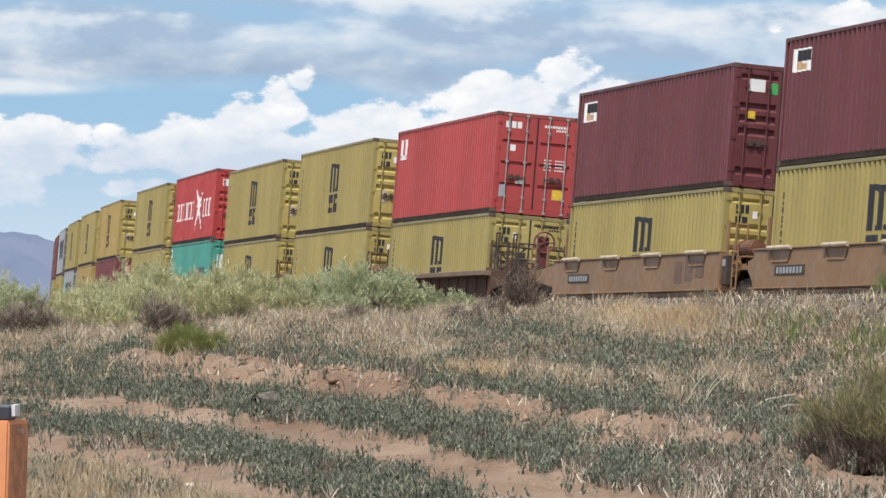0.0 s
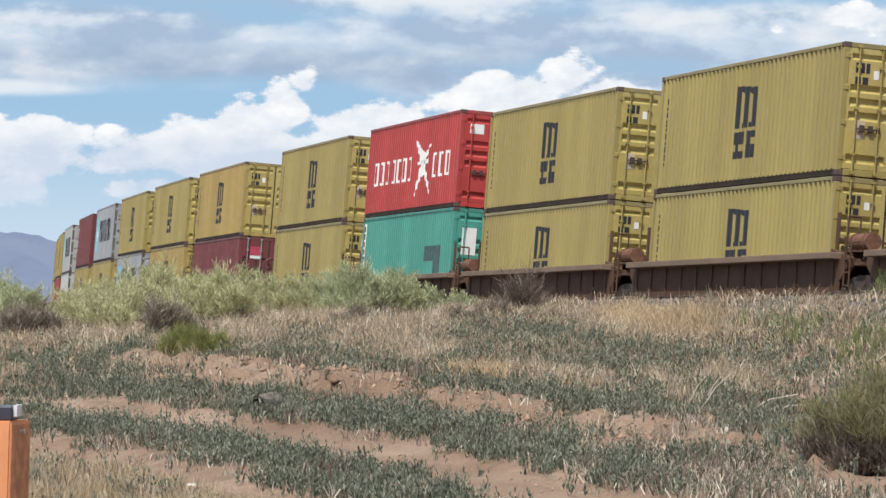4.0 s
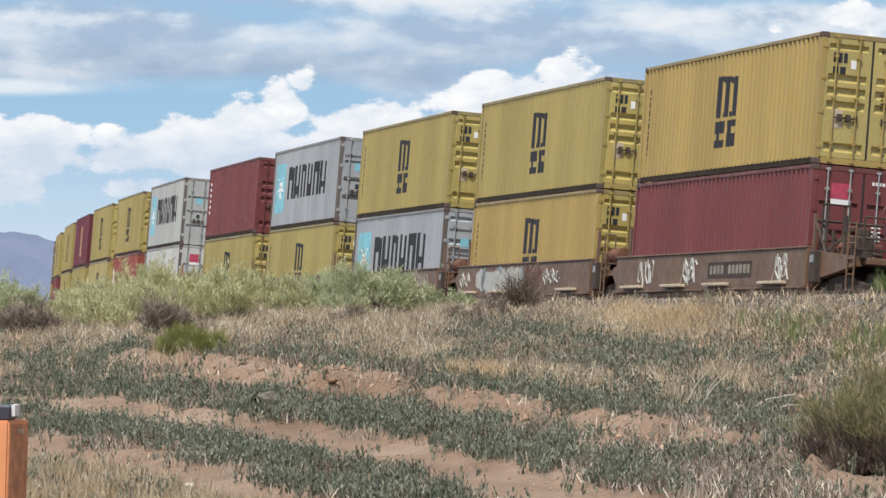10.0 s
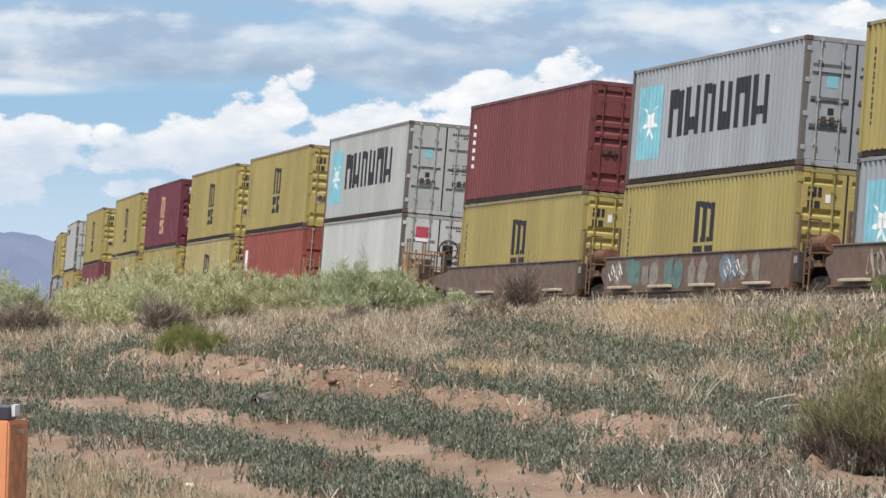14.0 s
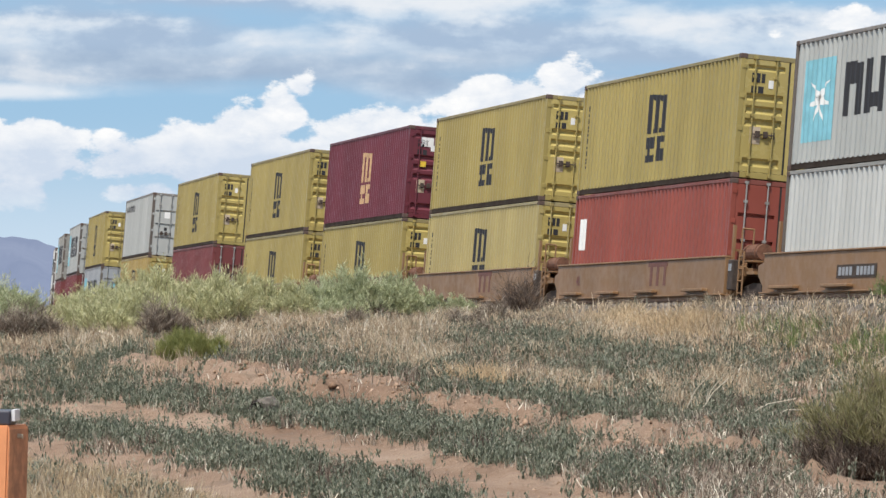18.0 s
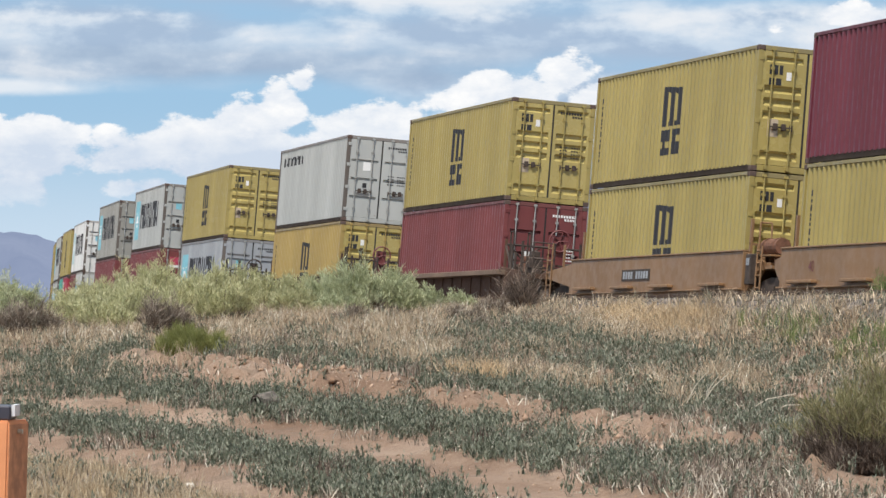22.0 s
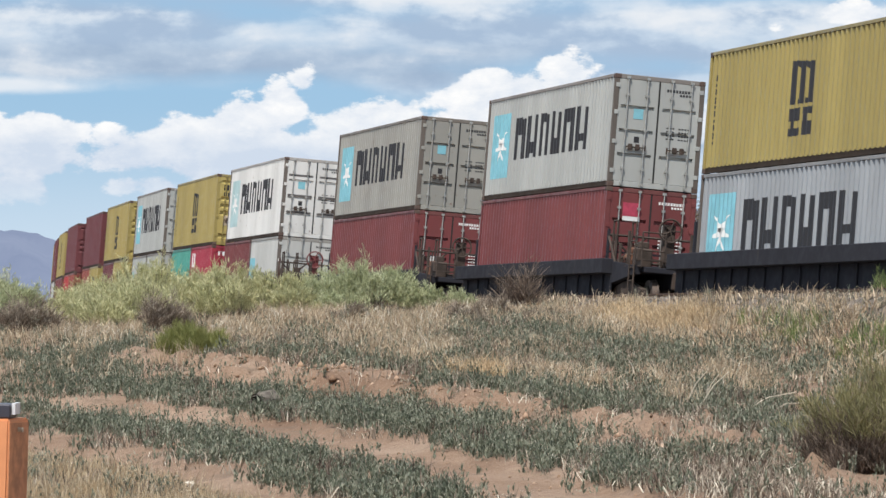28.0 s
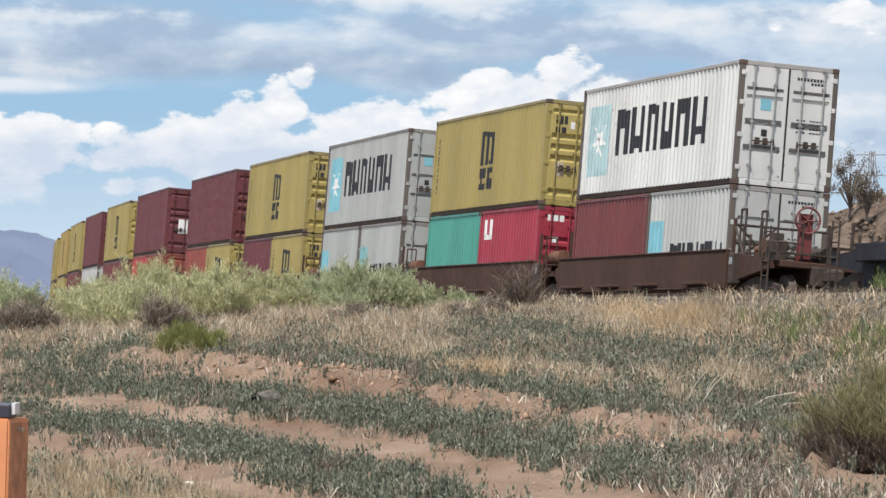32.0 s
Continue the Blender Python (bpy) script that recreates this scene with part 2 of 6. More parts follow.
# the far part bends a little less than the near part
_ease = np.interp(_s, [-620, 0, 20, 45, 70, 95, 120, 150, 190, 260, 400, 760], [0, 0, -.064e-3, -.104e-3, -.177e-3, -.240e-3, -.256e-3, -.237e-3, -.203e-3, -.163e-3, -.123e-3, -.086e-3])
_psi = math.radians(-13.03) + .913e-3 * _s + 1.625e-6 * _s ** 2 / 2 + np.concatenate([[0], np.cumsum((_ease[1:] + _ease[:-1]) / 2 * _step)])
_x = np.concatenate([[0], np.cumsum((np.sin(_psi[1:]) + np.sin(_psi[:-1])) / 2 * _step)])
_y = np.concatenate([[0], np.cumsum((np.cos(_psi[1:]) + np.cos(_psi[:-1])) / 2 * _step)])
_x += -3.97 - np.interp(0, _s, _x)
_y += 134.32 - np.interp(0, _s, _y)
CANT = 4.68
RAIL_Z = 1.924
SHIFT = -0.50  # from the fitted line to the middle of the rails


def line(s, w=0.0):
    """Point of the track line at s metres, w metres towards the camera's side of it, and its bearing."""
    psi = np.interp(s, _s, _psi)
    return (np.interp(s, _s, _x) - w * np.cos(psi), np.interp(s, _s, _y) + w * np.sin(psi), psi)


def drop(s):
    """The line falls gently away behind the bend."""
    return .00405 * np.clip(s - 40.0, 0, 300)


# speed of the train at every fourth second
SPEED = (10.542, 10.767, 11.062, 11.43, 11.753, 12.008, 12.242, 12.711, 13.107)


def run(t):
    """Metres that the train has run at t seconds."""
    g = np.linspace(0, t, 200)
    v = np.interp(g, np.arange(0, 33, 4), SPEED)
    return float(np.sum((v[1:] + v[:-1]) / 2) * (g[1] - g[0])) if t > 0 else 0.0


RUN = [run(t) for t in range(33)]


def on_track(s, half, lift):
    """Pose of a thing whose middle is at s: its x points along the run, its z leans inwards with the cant."""
    ax, ay, _ = line(s + half, -SHIFT)
    bx, by, _ = line(s - half, -SHIFT)
    u = Vector((bx - ax, by - ay, 0)).normalized()
    side = Vector((-u.y, u.x, 0))
    c, n = math.cos(radians(CANT)), math.sin(radians(CANT))
    up = Vector((0, 0, c)) + side * n
    left = side * c - Vector((0, 0, n))
    m = Matrix((u, left, up)).transposed().to_4x4()
    mid = Vector(((ax + bx) / 2, (ay + by) / 2, RAIL_Z - float(drop(s))))
    m.translation = mid + up * lift
    return m


MOVING = []  # thing, place along the train, half its wheelbase, height over the rail

# ---- shipping containers ----
WIDE, TALL, LOW = 2.438, 2.896, 2.591
PITCH = 0.278


def corrugation(x):
    """Depth of the side wall behind its outer face, along the container."""
    p = (x % PITCH) / PITCH
    if p < .26:
        return 0.0
    if p < .50:
        return .050 * (p - .26) / .24
    if p < .76:
        return .050
    return .050 * (1 - (p - .76) / .24)


def breaks(x0, x1):
    """The places along the side where the sheet folds, between x0 and x1."""
    out = {x0, x1}
    for i in range(int(x0 / PITCH) - 2, int(x1 / PITCH) + 3):
        for p in (0, .26, .50, .76):
            x = (i + p) * PITCH
            if x0 + .004 < x < x1 - .004:
                out.add(x)
    return sorted(out)


CACHE = {}


def cached(key, make):
    if key not in CACHE:
        CACHE[key] = make()
    return CACHE[key]


def side_mesh(length, height, mat, sign):
    xs = breaks(-length / 2 + .10, length / 2 - .10)
    verts, faces = [], []
    for x in xs:
        y = sign * (WIDE / 2 - .007 - corrugation(x))
        verts += [(x, y, .13), (x, y, height - .09)]
    for i in range(len(xs) - 1):
        f = (2 * i, 2 * i + 2, 2 * i + 3, 2 * i + 1)
        faces.append(f if sign < 0 else f[::-1])
    return quads("side_wall", verts, faces, mat)


def front_mesh(length, height, mat):
    verts, faces, n = [], [], 33
    for i in range(n):
        y = -WIDE / 2 + .10 + (WIDE - .20) * i / (n - 1)
        x = -length / 2 + .02 + (.04 if i % 4 in (2, 3) else 0)
        verts += [(x, y, .13), (x, y, height - .09)]
    for i in range(n - 1):
        faces.append((2 * i, 2 * i + 1, 2 * i + 3, 2 * i + 2))
    return quads("front_wall", verts, faces, mat)


def door_mesh(length, height, mat, style):
    """One door leaf: sheet with level troughs, hinged at its outer edge (y from 0 to 1.12)."""
    z0, z1 = .16, height - .12
    h = z1 - z0
    x_out, depth = length / 2 - .018, .052
    if style == "flat":
        bands = [(.24, .275), (.475, .51), (.71, .745)]
    else:
        bands = [(.045, .125), (.40, .475), (.515, .59), (.63, .70), (.90, .955)]
    rows = [(z0, 0)]
    e, depth = (.003, .07) if style == "flat" else (.02, .052)
    for a, b in bands:
        rows += [(z0 + a * h, 0), (z0 + (a + e) * h, depth), (z0 + (b - e) * h, depth), (z0 + b * h, 0)]
    rows.append((z1, 0))
    y0, y1 = .025, 1.105
    cols = [(y0, 0), (y0 + .085, 0), (y0 + .095, 1), (y1 - .095, 1), (y1 - .085, 0), (y1, 0)]
    verts, faces = [], []
    for z, d in rows:
        for y, on in cols:
            verts.append((x_out - d * on, y, z))
    n = len(cols)
    for j in range(len(rows) - 1):
        for i in range(n - 1):
            a = j * n + i
            faces.append((a, a + 1, a + n + 1, a + n))
    bot = list(range(n))
    top = list(range((len(rows) - 1) * n, len(rows) * n))
    k = len(verts)
    verts += [(x_out - .06, y0, z0), (x_out - .06, y1, z0), (x_out - .06, y0, z1), (x_out - .06, y1, z1)]
    faces += [(k, bot[-1], bot[0]), (k, k + 1, bot[-1]), (k + 2, top[0], top[-1]), (k + 2, top[-1], k + 3)]
    return quads("door_leaf", verts, faces, mat)


def inked(shapes, mat, sign=-1, proud=.004):
    """Lettering shapes on a corrugated side. Each shape: x0, x1, then its lower and upper edge at x0 and at x1."""
    verts, faces = [], []
    for x0, x1, lo0, hi0, lo1, hi1 in shapes:
        xs = breaks(x0, x1)
        base = len(verts)
        for x in xs:
            f = (x - x0) / (x1 - x0)
            y = sign * (WIDE / 2 - .007 - corrugation(x) + proud)
            verts += [(x, y, lo0 + f * (lo1 - lo0)), (x, y, hi0 + f * (hi1 - hi0))]
        for i in range(len(xs) - 1):
            a = base + 2 * i
            faces.append((a, a + 2, a + 3, a + 1))
    return quads("lettering", verts, faces, mat)


def bar(x0, x1, z0, z1):
    return (x0, x1, z0, z1, z0, z1)


def stack_mark(h, cx=.15, w=1.62):
    """Tall mark of three joined bars over two slotted blocks; a list of shapes for each piece."""
    a, t = cx - w / 2, w / 5
    bars = [[bar(a + .1 + i * 1.6 * t, a + .1 + i * 1.6 * t + t * 1.05, .46 * h, .80 * h - .03 * i)] for i in range(3)]
    bars[0].append((a + .1 + t, a + .1 + 1.6 * t, .76 * h, .80 * h, .72 * h, .79 * h))
    bars[1].append((a + .1 + 2.6 * t, a + .1 + 3.2 * t, .75 * h, .79 * h, .71 * h, .77 * h))
    for i in range(3):
        bars[i].append(bar(a + i * 1.6 * t - .02, a + i * 1.6 * t + .10, .46 * h, .50 * h))
    blocks = []
    for b, slot in ((a + .10, .30), (a + w * .54, .345)):
        e = b + w * .40
        blocks.append([bar(b, e, (slot + .03) * h, .43 * h), bar(b, e, .215 * h, (slot - .025) * h), bar(b + .1, b + .34, (slot - .03) * h, (slot + .03) * h)])
    return bars + blocks


def side_column(length, h):
    """Small upright row of marks near the far end of a side."""
    x, out, z = -length / 2 + .55, [], .80 * h
    while z > .22 * h:
        out.append(bar(x, x + .07, z - .07, z))
        z -= .10 + .04 * math.sin(z * 37.0)
    return out


def word_blocks(length, h, f0=.25, f1=.83, z0=.36, z1=.765, n=6):
    """A row of slotted blocks of a word's size; a list of shapes for each block."""
    out = []
    x0, x1 = (f0 - .5) * length, (f1 - .5) * length
    w = (x1 - x0) / n
    a, b = z0 * h, z1 * h
    for i in range(n):
        l, r = x0 + i * w, x0 + (i + .80) * w
        t = w * .26
        c = (a, a + (b - a) * .42) if i % 2 else (b - (b - a) * .42, b)
        lean = .05 * ((i * 7) % 3 - 1)
        out.append([(l, l + t, a, b, a, b), (r - t, r, a, b - abs(lean), a, b - abs(lean)), bar(l + t, r - t, c[0] + .1 * (i % 3) * (b - a), c[1] - .05 * (i % 2) * (b - a))])
    return out


def star(cx, cz, rx, rz):
    """Seven thin rays as narrow wedges."""
    out = []
    for i in range(7):
        a = math.pi / 2 + i * 2 * math.pi / 7
        dx, dz = math.cos(a) * rx, math.sin(a) * rz
        if abs(dx) < .05:
            out.append((cx - .06, cx, cz, cz + .01, cz, cz + dz))
            out.append((cx, cx + .06, cz, cz + dz, cz, cz + .01))
        else:
            t = .13
            p, q = (cx, cx + dx) if dx > 0 else (cx + dx, cx)
            if dx > 0:
                out.append((p, q, cz - t, cz + t, cz + dz - .01, cz + dz + .01))
            else:
                out.append((p, q, cz + dz - .01, cz + dz + .01, cz - t, cz + t))
    return out


def scrawl(length, h):
    """Thin white word bars on both sides of a sweeping running figure; a list of shapes for each piece."""
    out = []
    for i, f in enumerate((.085, .150, .215, .285, .345, .405, .465, .735, .80, .865)):
        x, lo, hi = (f - .5) * length, .34 * h, .60 * h
        out.append([bar(x, x + .11, lo, hi), bar(x + .38, x + .49, lo, hi), bar(x + .11, x + .38, lo, lo + .03 * h), bar(x + .11, x + .38, hi - .03 * h, hi)])
    cx = (.615 - .5) * length
    fig = [(cx - .75, cx - .1, .16 * h, .20 * h, .34 * h, .52 * h), (cx - .1, cx + .4, .36 * h, .66 * h, .38 * h, .62 * h), (cx + .4, cx + 1.2, .38 * h, .50 * h, .17 * h, .21 * h),
           (cx - .9, cx - .1, .74 * h, .78 * h, .50 * h, .66 * h), (cx + .4, cx + .95, .50 * h, .60 * h, .68 * h, .71 * h), (cx - .5, cx + .9, .50 * h, .53 * h, .50 * h, .55 * h)]
    return out + [fig]


def plate(parent, mat, length, y0, y1, z0, z1, name="label", proud=.006):
    """A label on the door end."""
    return part(name, a_box(length / 2 - .018, length / 2 - .018 + proud, y0, y1, z0, z1), mat, parent)


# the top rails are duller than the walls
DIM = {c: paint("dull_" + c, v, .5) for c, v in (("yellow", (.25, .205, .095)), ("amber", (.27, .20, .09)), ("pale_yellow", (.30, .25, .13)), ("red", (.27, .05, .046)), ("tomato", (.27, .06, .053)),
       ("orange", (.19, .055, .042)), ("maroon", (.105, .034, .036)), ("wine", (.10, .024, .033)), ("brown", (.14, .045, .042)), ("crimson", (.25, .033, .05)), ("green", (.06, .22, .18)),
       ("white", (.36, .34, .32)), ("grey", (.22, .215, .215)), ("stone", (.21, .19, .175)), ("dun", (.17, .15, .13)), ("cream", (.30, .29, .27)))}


def container(style):
    """A container with its doors at +x; built once per style, then copied."""
    col, length, height, door, extra, label = style
    key = ("container", style)
    if key in CACHE:
        return copy_thing(CACHE[key], Matrix.Identity(4))
    mat = M[col]
    root = tagged(new("shipping_container"), label, "shipping container", "containers on the train")
    root.empty_display_size = .3
    L2, W2 = length / 2, WIDE / 2
    g = (col, length, height)
    dim = DIM.get(col, mat)
    edge = M["post_grime"] if col in ("white", "grey", "stone", "cream", "dun") else mat
    part("side_wall", cached(("side", g, -1), lambda: side_mesh(length, height, mat, -1)), mat, root)
    part("side_wall", cached(("side", g, 1), lambda: side_mesh(length, height, mat, 1)), mat, root)
    part("front_wall", cached(("front", g), lambda: front_mesh(length, height, mat)), mat, root)
    part("roof", cached(("roof", g), lambda: mesh_of(a_box(-L2 + .06, L2 - .06, -W2 + .05, W2 - .05, height - .05, height - .02))), mat, root)
    part("floor", cached(("floor", g), lambda: mesh_of(a_box(-L2 + .06, L2 - .06, -W2 + .05, W2 - .05, .06, .14))), M["railing"], root, "dark timber and steel underside")
    for sx in (-1, 1):
        for sy in (-1, 1):
            part("corner_post", cached(("post", g, sx, sy), lambda: mesh_of(a_box(*sorted((sx * (L2 - .004), sx * (L2 - .11))), *sorted((sy * (W2 - .004), sy * (W2 - .13))), .118, height - .118, bevel=.008))), edge, root)
            for z in (0, height - .118):
                part("corner_casting", cached(("cast", length, height, sx, sy, z), lambda: mesh_of(a_box(*sorted((sx * L2, sx * (L2 - .178))), *sorted((sy * W2, sy * (W2 - .162))), z + .001, z + .117, bevel=.01))), M["casting"], root, "rusty steel corner casting")
    for sy in (-1, 1):
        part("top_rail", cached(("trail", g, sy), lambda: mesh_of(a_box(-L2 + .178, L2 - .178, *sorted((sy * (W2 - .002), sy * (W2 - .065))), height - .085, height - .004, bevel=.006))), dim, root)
        part("bottom_rail", cached(("brail", length, sy), lambda: mesh_of(a_box(-L2 + .178, L2 - .178, *sorted((sy * (W2 - .030), sy * (W2 - .10))), .012, .155))), M["railing"], root, "grimy dark bottom rail")
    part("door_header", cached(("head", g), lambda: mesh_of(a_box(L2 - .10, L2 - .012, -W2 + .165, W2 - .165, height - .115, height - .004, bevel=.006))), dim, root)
    part("door_sill", cached(("sill", g), lambda: mesh_of(a_box(L2 - .12, L2 - .012, -W2 + .165, W2 - .165, .012, .15, bevel=.006))), mat, root)
    for sy in (-1, 1):
        flip = Matrix.Diagonal((1, sy, 1, 1))
        coat = M["gilt"] if col in ("yellow", "amber", "pale_yellow") else mat
        leaf = cached(("leaf", g, door, sy), lambda: mirrored(door_mesh(length, height, coat, door), sy))
        d = part("door", leaf, coat, root)
        for y in (.33, .86):
            part("lock_rod", cached(("rod", g, door, sy, y), lambda: mesh_of(lock_rod(length, height, sy * y))), mat if door == "ribbed" else M["steel"], d, "upright locking rod")
        for y in (.50, .70):
            part("door_handle", cached(("handle", length, sy, y), lambda: mesh_of(door_handle(length, sy, y))), M["iron"], d)
        for z in (.12, .38, .64, .88):
            part("hinge", cached(("hinge", g, sy, z), lambda: mesh_of(a_box(L2 - .03, L2 + .008, *sorted((sy * (W2 - .15), sy * (W2 - .035))), z * height, z * height + .11, bevel=.006))), mat, d)
    part("gasket", cached(("gasket", length, height), lambda: mesh_of(a_box(L2 - .045, L2 - .026, -.024, .024, .16, height - .12))), M["rubber"], root, "black rubber door seal")
    letter(root, col, length, height, extra)
    CACHE[key] = root
    return root


def mesh_of(bm):
    me = bpy.data.meshes.new("piece")
    bm.to_mesh(me)
    bm.free()
    return me


def mirrored(me, sy):
    if sy < 0:
        me.transform(Matrix.Diagonal((1, -1, 1, 1)))
        me.flip_normals()
    return me


def lock_rod(length, height, y):
    bm = bmesh.new()
    x = length / 2 + .022
    rod(bm, (x, y, .06), (x, y, height - .05), .019, 8)
    for z in (.05, .45, height * .5, height - .55, height - .11):
        box(bm, x - .045, x + .022, y - .045, y + .045, z, z + .06)
    return bm


def door_handle(length, sy, y):
    bm = bmesh.new()
    x = length / 2 + .03
    yy = sy * y
    box(bm, x - .02, x + .012, *sorted((yy - .20 * sy, yy + .12 * sy)), 1.02, 1.055, bevel=.008)
    box(bm, x - .045, x + .02, yy - .055, yy + .055, .97, 1.12, bevel=.01)
    box(bm, x - .045, x + .004, *sorted((yy - .22 * sy, yy - .15 * sy)), .96, 1.10)
    return bm


def letter(root, col, length, h, extra):
    """The markings of a container: side marks and labels on its doors."""
    if extra in ("bars", "bars_tan"):
        ink = M["black"] if extra == "bars" else M["ink_tan"]
        for piece in stack_mark(h, .15 if length > 7 else .1):
            part("logo_block", inked(piece, ink), ink, root)
        if extra == "bars":
            tagged(part("marking", inked(side_column(length, h), M["black"]), M["black"], root), kind="stuff")
        x = length / 2 - .018
        for i in range(3):
            part("door_logo", a_box(x, x + .006, -.92 + i * .12, -.92 + i * .12 + .085, h * .775, h * .85), M["black"], root)
        for i in range(2):
            part("door_logo", a_box(x, x + .006, -.92 + i * .17, -.92 + i * .17 + .13, h * .69, h * .745), M["black"], root)
    if extra == "word":
        blue = M["pale_blue"] if col == "white" else M["blue"]
        if col in ("white", "grey"):
            # Flat dark strips on the door paint in the shade of its recesses.
            for sy in (-1, 1):
                for z in (.30, .51, .765):
                    part("recess_band", a_box(length / 2 - .03, length / 2 - .014, *sorted((sy * .12, sy * 1.02)), z * h, z * h + .075), M["recess_shade"], root, "flat dark band painted as a door recess's shade")
        part("emblem", inked([bar((.052 - .5) * length, (.205 - .5) * length, .20 * h, .83 * h)], blue), blue, root, "light blue panel")
        part("star", inked(star((.13 - .5) * length, .52 * h, .62, .62), M["ink_white"], proud=.007), M["ink_white"], root)
        for piece in word_blocks(length, h):
            part("logo_block", inked(piece, M["black"]), M["black"], root)
        plate(root, M["blue"], length, -.66, -.40, h * .61, h * .70)
    if extra == "small_word":
        part("emblem", inked([bar((.04 - .5) * length, (.20 - .5) * length, .12 * h, .72 * h)], M["blue"]), M["blue"], root, "light blue panel")
        for piece in word_blocks(length, h, .30, .95, .12, .5):
            part("logo_block", inked(piece, M["black"]), M["black"], root)
    if extra == "line_word":
        for piece in word_blocks(length, h, .07, .36, .775, .885, 9):
            part("logo_block", inked(piece, M["black"]), M["black"], root)
    if extra == "scrawl":
        for piece in scrawl(length, h):
            part("logo_block", inked(piece, M["ink_white"]), M["ink_white"], root)
        plate(root, M["ink_white"], length, -.92, -.50, h * .76, h * .86)
    if extra == "hook":
        a = -length / 2 + .45
        part("logo", inked([bar(a, a + .28, .70 * h, .90 * h), bar(a + .55, a + .83, .70 * h, .90 * h), bar(a, a + .83, .68 * h, .73 * h)], M["ink_white"]), M["ink_white"], root)
    if extra == "badge":
        a = -length / 2 + .42
        part("logo", inked([bar(a, a + 1.15, .72 * h, .90 * h)], M["ink_white"]), M["ink_white"], root)
        part("logo", inked([bar(a + .35, a + 1.09, .80 * h, .885 * h)], M["black"], proud=.007), M["black"], root)
        part("logo", inked([bar(a + .30, a + .62, .735 * h, .80 * h), bar(a + .68, a + .98, .735 * h, .78 * h)], M["ink_tan"], proud=.007), M["ink_tan"], root)
    if extra == "vertical":
        a = -length / 2 + .42
        part("marking", inked([bar(a, a + .26, h * (.76 - .08 * i), h * (.80 - .08 * i)) for i in range(6)], M["ink_white"]), M["ink_white"], root)
    if extra == "patch":
        a = -length / 2 + .12
        part("marking", inked([bar(a, a + .32, .12 * h, .93 * h)], M["ink_white"]), M["ink_white"], root, "white upright strip")
        part("marking", inked([bar(a + .1, a + .24, h * (.84 - .085 * i), h * (.90 - .085 * i)) for i in range(8)], M["faded_mark"], proud=.007), M["faded_mark"], root)
        part("graffiti", inked([bar(2.6, 4.6, .46 * h, .62 * h), bar(3.9, 4.7, .10 * h, .46 * h)], M["patch_slate"]), M["patch_slate"], root, "dark painted-over patch")
    if extra == "tab":
        a = -length / 2 + .5
        part("label", inked([bar(a, a + .45, .50 * h, .78 * h)], M["ink_white"]), M["ink_white"], root)
    # labels of the door end
    light = col in ("white", "grey", "dun", "stone", "cream", "yellow", "amber", "pale_yellow")
    text = M["black"] if light else M["ink_white"]
    t = bmesh.new()
    x = length / 2 - .018
    rows = [(.20, .90, .875, .025), (.55, .90, .845, .02)] + [(.25, .50, .55 - .032 * i, .012) for i in range(4)] + [(.58, .92, .55 - .032 * i, .012) for i in range(4)]
    for y0, y1, z, hh in rows:
        y = y0
        while y < y1 - .04:
            box(t, x, x + .005, y, min(y + .055, y1), h * z, h * z + h * hh)
            y += .08
    tagged(part("marking", t, text, root), kind="stuff")
    if extra in ("bars", "bars_tan"):
        plate(root, M["ink_white"], length, -.50, -.38, h * .735, h * .80)
        plate(root, M["worn"], length, -.88, -.62, h * .28, h * .42)
    if extra == "line_word":
        plate(root, M["ink_white"], length, -.62, -.36, h * .60, h * .70)
    if extra in ("word", "line_word"):
        plate(root, M["black"], length, -.60, -.46, h * .40, h * .455)
    if extra == "hook":
        for i in range(3):
            part("door_logo", a_box(x, x + .006, -.95 + i * .17, -.95 + i * .17 + .13, h * .845, h * .91), M["ink_white"], root)
        plate(root, M["ink_yellow"], length, .55, .88, h * .17, h * .27, "warning_label")
        plate(root, M["ink_white"], length, -.78, -.62, h * .62, h * .68)
        plate(root, M["ink_white"], length, -.55, -.35, h * .30, h * .335)
        plate(root, M["grey"], length, -1.02, -.84, h * .16, h * .28)
    if extra == "tag":
        plate(root, M["ink_white"], length, -.75, -.28, h * .71, h * .75)
        plate(root, M["ink_pink"], length, -.75, -.28, h * .75, h * .87, "label", .010)
    if extra == "patch":
        plate(root, M["ink_white"], length, -.92, -.48, h * .52, h * .80)
    if extra == "notice":
        plate(root, M["ink_white"], length, -.62, -.20, h * .30, h * .52)
    if extra in ("badge", "bars_tan"):
        plate(root, M["ink_white"], length, -.85, -.42, h * .78, h * .88)
        plate(root, M["ink_green"], length, -.28, -.10, h * .77, h * .86)
        plate(root, M["ink_yellow"], length, -.80, -.62, h * .56, h * .62, "warning_label")

# ---- well cars ----
def wheel_bm():
    bm = bmesh.new()
    for y in (-.76, .76):
        sgn = 1 if y > 0 else -1
        rod(bm, (0, y - .065 * sgn, 0), (0, y + .065 * sgn, 0), .42, 24)
        rod(bm, (0, y - .10 * sgn, 0), (0, y - .065 * sgn, 0), .445, 24)
        rod(bm, (0, y + .065 * sgn, 0), (0, y + .075 * sgn, 0), .30, 20)
    rod(bm, (0, -1.0, 0), (0, 1.0, 0), .085, 12)
    return bm


